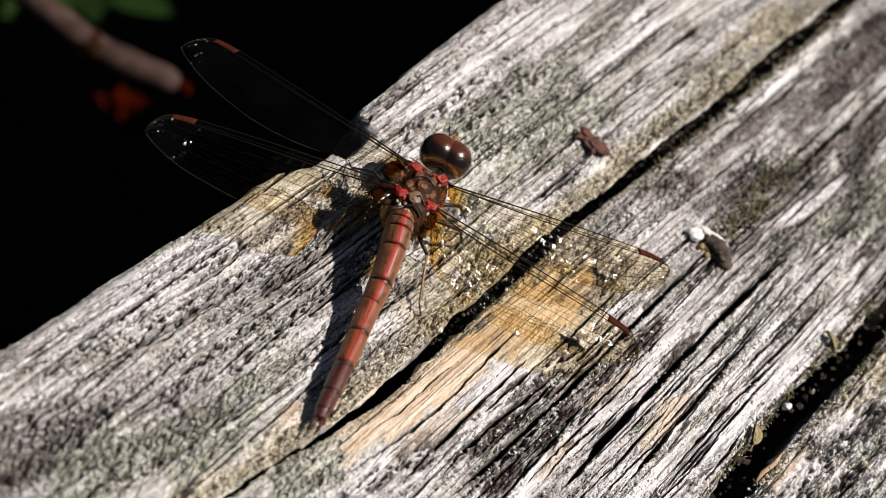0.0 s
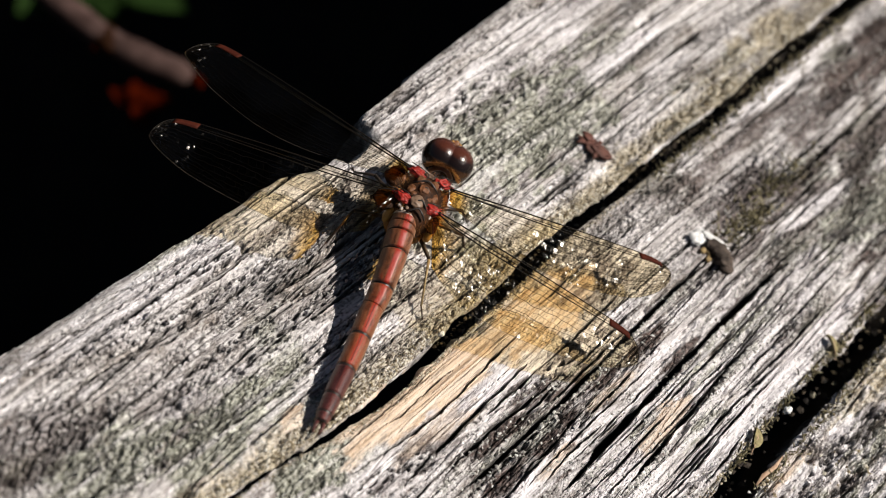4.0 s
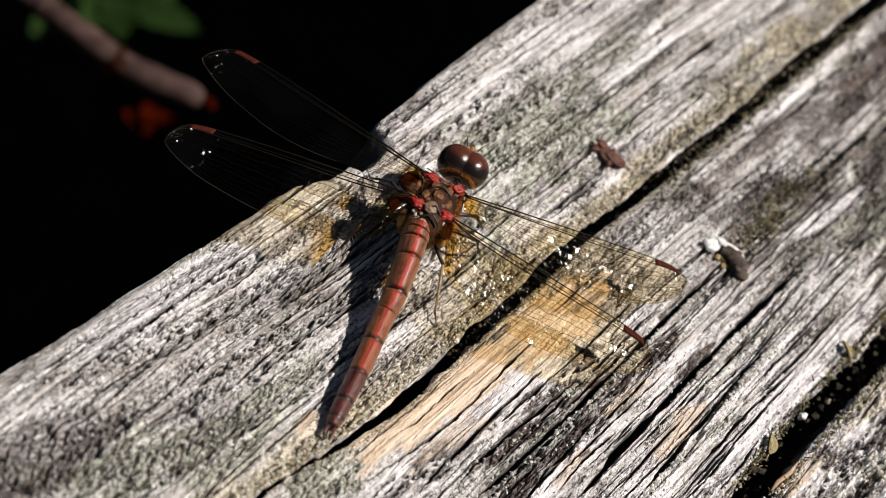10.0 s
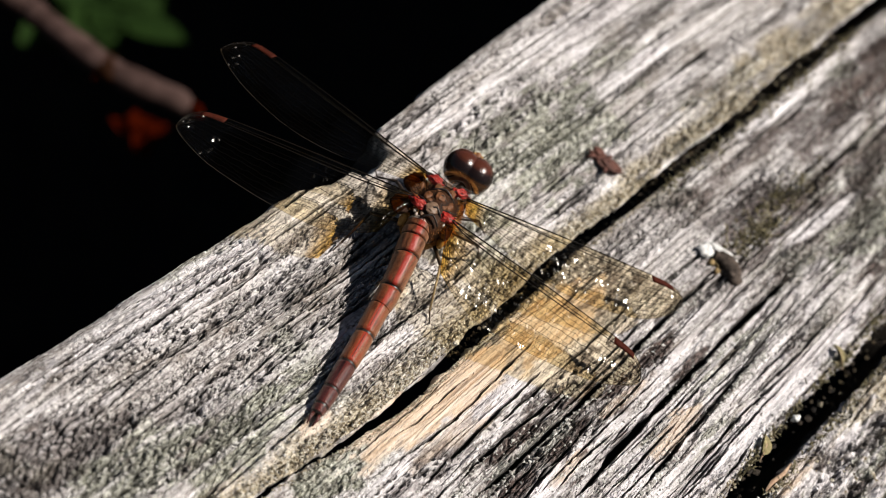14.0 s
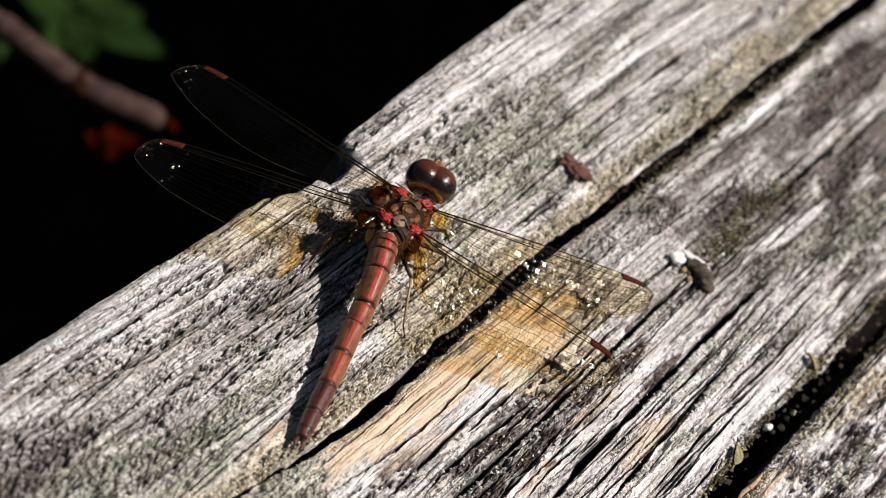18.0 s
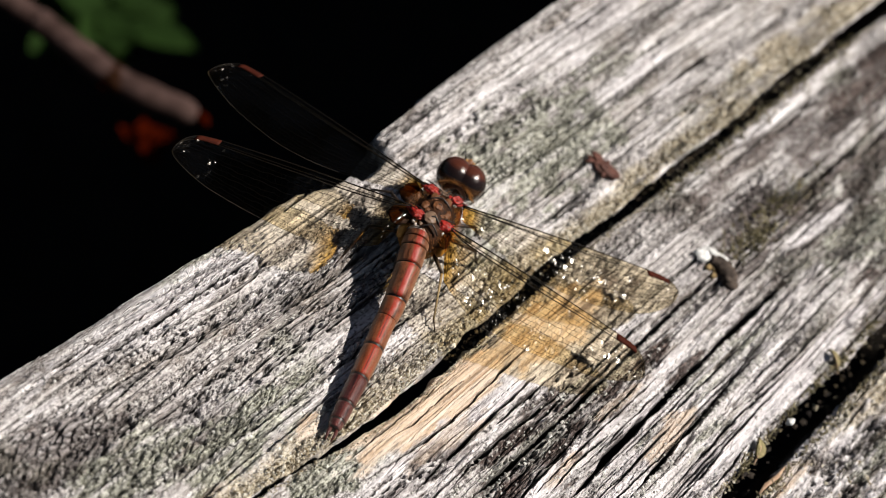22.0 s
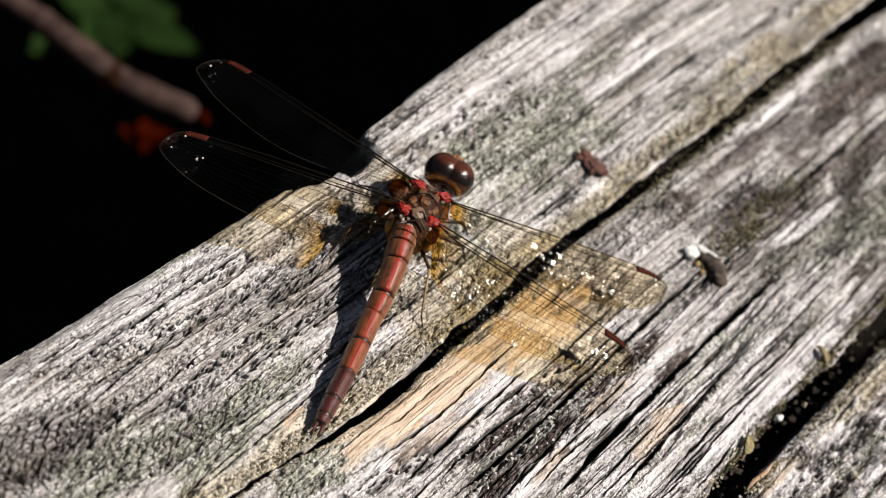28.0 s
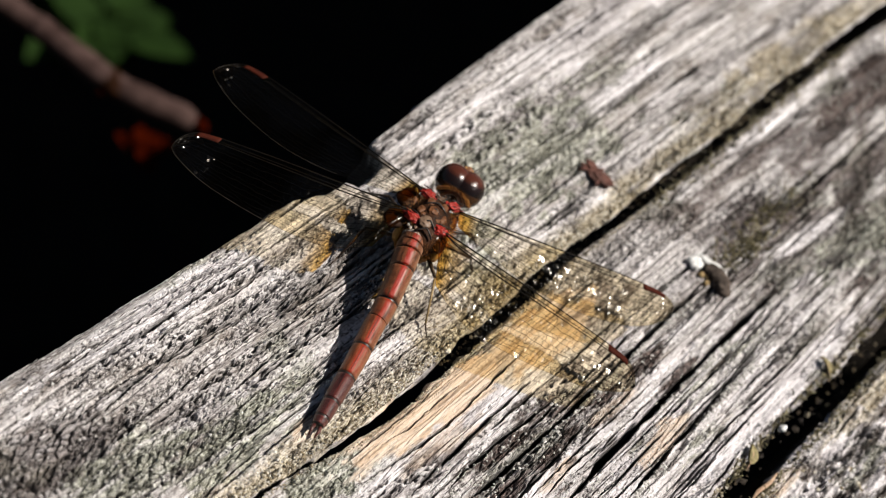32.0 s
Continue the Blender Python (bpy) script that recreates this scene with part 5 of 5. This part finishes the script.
def husk():
    z = top_at(18.4, -5.4)
    t = thing("seed_husk", 18.4, -5.3, z, "small crumpled red-brown seed husk on the plank", "husk")
    t.location.z += 0.2 * MM
    s = Shape()
    s.ball((0, 0, 0.25), (0.9, 1.8, 0.30), ((Vector((0.97, 0.22, 0))), Vector((-0.22, 0.97, 0)), UP), 16, 24, 0.9, 3)
    part("shell", s, HUSK, t)
    s = Shape()
    s.ball((0.3, 1.3, 0.5), (0.5, 0.8, 0.22), None, 8, 12, 0.5, 6)
    part("flap", s, HUSK, t)
    for k, (x, y, dx, dy) in enumerate(((-0.5, 1.2, -1.0, 0.5), (0.6, 0.2, 1.0, -0.2), (-0.6, -0.6, -0.9, -0.5), (0.3, -1.4, 0.7, -0.8))):
        s = Shape()
        s.tube([(x, y, 0.35), (x + dx * 0.6, y + dy * 0.6, 0.45), (x + dx, y + dy, 0.15)], [0.28, 0.20, 0.04], 6, flat=0.4)
        part("torn_point", s, HUSK, t)


def grit():
    for x, y, r in ((-15.0, -12.7, 0.33), (12.2, -40.5, 0.48)):
        s = Shape()
        s.ball((0, 0, r * 0.6), (r, r * 0.8, r * 0.9), None, 10, 12, 0.7, x)
        g = new("grit", s.mesh("grit", CHALK))
        g.location = (x * MM, y * MM, (top_at(x, y) + (0.25 if y < -30 else 0)) * MM)
        tagged(g, "tiny white grain of grit at the split", "grit", "grit")


def split_litter():
    """Curled dry leaves and a sliver caught at the side split."""
    for x, y, turn, size in ((5.4, -41.2, 40, 2.4), (23.6, -39.0, 75, 2.2)):
        t = thing("curled_leaf", x, y, top_at(x, SIDE_UP(x) + 1.5), "small curled olive-tan dry leaf caught at the side split", "leaf", "leaves in the side split")
        t.rotation_euler = (0.5, -0.25, radians(turn))
        blade = part("blade", leaf_shape(size, size * 0.62, 0.7), DRY_LEAF, t)
        s = Shape()
        s.tube([(-0.7, 0.05, -0.2), (0, 0, 0.02), (size * 0.5, 0, 0.19 * size), (size * 0.97, 0, 0.02)], [0.08, 0.09, 0.07, 0.03], 6)
        part("midrib", s, STRAW, blade)
    z = top_at(4.5, -45.2)
    t = thing("wood_sliver", 4.2, -44.1, z, "reddish-tan sliver of wood lying at the side split", "sliver")
    s = Shape()
    s.tube([(-2.2, -0.15, 0.25), (-0.8, 0.1, 0.4), (1.2, 0.0, 0.45), (3.0, 0.3, 0.4)], [0.12, 0.26, 0.24, 0.08], 7, flat=0.6)
    part("splint", s, STRAW, t)


# ---- the shrub below the plank ----
def leaf_shape(length, width, bend=0.2):
    s = Shape()
    n = 10
    vs, fs = [], []
    for i in range(n + 1):
        a = i / n
        w = width * math.sin(math.pi * a ** 0.8) ** 0.8 / 2
        for k in (-1, -0.5, 0, 0.5, 1):
            vs.append((a * length, k * w, bend * length * (-(a - 0.5) ** 2 + 0.25) + 0.12 * abs(k) * width))
    for i in range(n):
        for k in range(4):
            fs.append((i * 5 + k, (i + 1) * 5 + k, (i + 1) * 5 + k + 1, i * 5 + k + 1))
    m = len(vs)
    vs += [(x, y, z - 0.25) for x, y, z in vs]
    fs += [tuple(q + m for q in f[::-1]) for f in fs]
    s.add(vs, fs)
    return s


SHRUB = Vector((-30, 215, -520))


def shrub():
    """A shrub whose bare twig sways in front of the shade."""
    t = thing("shrub", *SHRUB, "leafy shrub with a bare pinkish-grey twig, swaying", "shrub")
    s = Shape()
    path = [Vector(p) - SHRUB for p in ((-30, 215, -530), (-18, 205, -350), (4, 175, -190), (20, 130, -110), (31.5, 103.6, -86.0), (40.1, 84.4, -85.0))]
    s.tube([spline(path, i / 30) for i in range(31)], [6.5 - 4.9 * i / 30 for i in range(31)], 10)
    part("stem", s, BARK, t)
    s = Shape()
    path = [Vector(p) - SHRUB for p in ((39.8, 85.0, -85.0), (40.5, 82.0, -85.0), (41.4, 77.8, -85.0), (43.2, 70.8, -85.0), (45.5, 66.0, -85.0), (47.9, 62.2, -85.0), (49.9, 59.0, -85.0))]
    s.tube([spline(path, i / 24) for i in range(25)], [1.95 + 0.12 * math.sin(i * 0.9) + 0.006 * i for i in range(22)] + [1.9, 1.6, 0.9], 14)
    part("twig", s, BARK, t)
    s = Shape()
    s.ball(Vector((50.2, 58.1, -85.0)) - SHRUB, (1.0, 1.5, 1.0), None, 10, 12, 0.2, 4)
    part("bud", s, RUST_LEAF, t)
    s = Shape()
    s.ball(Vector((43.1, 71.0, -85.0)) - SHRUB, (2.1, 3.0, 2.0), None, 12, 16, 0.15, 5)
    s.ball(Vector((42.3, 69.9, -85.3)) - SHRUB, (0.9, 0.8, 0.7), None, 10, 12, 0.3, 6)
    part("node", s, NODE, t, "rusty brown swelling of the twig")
    rnd = random.Random(31)
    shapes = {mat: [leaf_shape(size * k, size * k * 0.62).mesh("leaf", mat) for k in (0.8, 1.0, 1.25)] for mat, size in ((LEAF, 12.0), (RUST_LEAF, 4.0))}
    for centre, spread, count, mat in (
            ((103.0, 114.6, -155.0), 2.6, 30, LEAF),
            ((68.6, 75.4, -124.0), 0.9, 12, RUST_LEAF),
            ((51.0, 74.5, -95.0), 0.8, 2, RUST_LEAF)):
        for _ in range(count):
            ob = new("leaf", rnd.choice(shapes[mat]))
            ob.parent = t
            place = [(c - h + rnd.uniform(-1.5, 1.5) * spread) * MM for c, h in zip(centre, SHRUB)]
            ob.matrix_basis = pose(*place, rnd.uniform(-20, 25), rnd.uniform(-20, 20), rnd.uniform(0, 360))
    return t


ground()
timber()
insect = dragonfly()
dropping()
husk()
grit()
split_litter()
bush = shrub()
litter()


# seconds, shift in millimetres, turn in degrees
INSECT_ROWS = [
    (0.00, 0.019, 0.012, -0.011, 0.086, 0.063, 0.128),
    (8.00, 0.019, 0.012, -0.011, 0.086, 0.063, 0.128),
    (8.30, 0.283, 0.170, -0.021, 0.054, -0.713, -0.704),
    (13.20, 0.283, 0.170, -0.021, 0.054, -0.713, -0.704),
    (13.35, 0.712, 0.451, -0.025, 1.059, -1.143, -5.024),
    (15.40, 0.712, 0.451, -0.025, 1.059, -1.143, -5.024),
    (15.60, 0.216, -0.071, -0.073, 0.110, -0.148, -0.491),
    (25.50, 0.216, -0.071, -0.073, 0.110, -0.148, -0.491),
    (28.60, 0.212, -0.088, -0.035, 0.011, -0.393, -0.476),
    (28.70, 0.367, -0.014, -0.031, -0.252, -0.745, -3.446),
    (32.00, 0.367, -0.014, -0.031, -0.252, -0.745, -3.446),
]
TWIG_ROWS = [
    (0.0, 0.00, 0.00, 0, 0, 0, 0),
    (0.5, 2.09, 0.70, 0, 0, 0, 0),
    (1.0, 1.98, 0.84, 0, 0, 0, 0),
    (1.5, 1.81, 0.72, 0, 0, 0, 0),
    (2.0, 2.25, 1.69, 0, 0, 0, 0),
    (2.5, 0.16, 0.57, 0, 0, 0, 0),
    (3.0, 1.48, 0.72, 0, 0, 0, 0),
    (3.5, 2.26, 0.81, 0, 0, 0, 0),
    (5.5, 2.36, 1.52, 0, 0, 0, 0),
    (6.0, 2.32, 0.37, 0, 0, 0, 0),
    (6.5, 1.65, 0.09, 0, 0, 0, 0),
    (7.0, 1.16, 0.99, 0, 0, 0, 0),
    (7.5, 1.56, 0.24, 0, 0, 0, 0),
    (8.0, 2.26, 0.73, 0, 0, 0, 0),
    (8.5, 3.41, 1.32, 0, 0, 0, 0),
    (9.0, 2.68, 0.34, 0, 0, 0, 0),
    (9.5, 1.48, 0.71, 0, 0, 0, 0),
    (10.0, 0.10, -0.13, 0, 0, 0, 0),
    (10.5, 0.48, 0.39, 0, 0, 0, 0),
    (11.0, 1.76, 0.49, 0, 0, 0, 0),
    (11.5, 2.04, 1.16, 0, 0, 0, 0),
    (12.0, -0.77, 0.51, 0, 0, 0, 0),
    (12.5, -0.32, -0.33, 0, 0, 0, 0),
    (13.0, 1.70, 1.10, 0, 0, 0, 0),
    (13.5, 0.72, 1.42, 0, 0, 0, 0),
    (14.0, -0.66, 1.17, 0, 0, 0, 0),
    (14.5, 0.39, 1.87, 0, 0, 0, 0),
    (16.5, -0.61, 0.74, 0, 0, 0, 0),
    (17.0, -0.70, 0.77, 0, 0, 0, 0),
    (17.5, 0.35, 0.94, 0, 0, 0, 0),
    (18.0, -1.99, 0.18, 0, 0, 0, 0),
    (18.5, 1.23, 0.99, 0, 0, 0, 0),
    (19.0, 0.38, 0.05, 0, 0, 0, 0),
    (19.5, -0.89, 0.86, 0, 0, 0, 0),
    (20.0, -0.90, 0.45, 0, 0, 0, 0),
    (20.5, 0.88, 0.36, 0, 0, 0, 0),
    (21.0, 3.48, 0.54, 0, 0, 0, 0),
    (21.5, 1.77, 1.03, 0, 0, 0, 0),
    (22.0, -1.67, 0.44, 0, 0, 0, 0),
    (22.5, -0.04, 0.26, 0, 0, 0, 0),
    (23.0, 1.94, 1.09, 0, 0, 0, 0),
    (23.5, 1.64, 0.84, 0, 0, 0, 0),
    (24.0, 0.94, 0.05, 0, 0, 0, 0),
    (24.5, 3.01, 0.68, 0, 0, 0, 0),
    (25.0, 1.72, 0.31, 0, 0, 0, 0),
    (25.5, -0.05, 0.25, 0, 0, 0, 0),
    (27.5, -0.17, 1.22, 0, 0, 0, 0),
    (28.0, -0.35, 0.40, 0, 0, 0, 0),
    (28.5, -3.44, 1.12, 0, 0, 0, 0),
    (29.0, -3.11, 0.84, 0, 0, 0, 0),
    (29.5, 1.42, 0.80, 0, 0, 0, 0),
    (30.0, -0.04, 0.37, 0, 0, 0, 0),
    (30.5, -0.89, 0.30, 0, 0, 0, 0),
    (31.0, 0.67, 1.55, 0, 0, 0, 0),
    (31.5, 0.41, -0.08, 0, 0, 0, 0),
    (32.0, -0.41, 0.41, 0, 0, 0, 0),
]


def motions():
    """The dragonfly shuffles on its perch; the twig sways."""
    def shift(ob, home, moves):
        rows = []
        for t, x, y, z, rx, ry, rz in moves:
            rows.append((t, pose(home.x * MM + x * MM, home.y * MM + y * MM, home.z * MM + z * MM, rx, ry, rz)))
        walk(ob, rows)
    shift(insect, BASE, INSECT_ROWS)
    shift(bush, SHRUB, TWIG_ROWS)


motions()
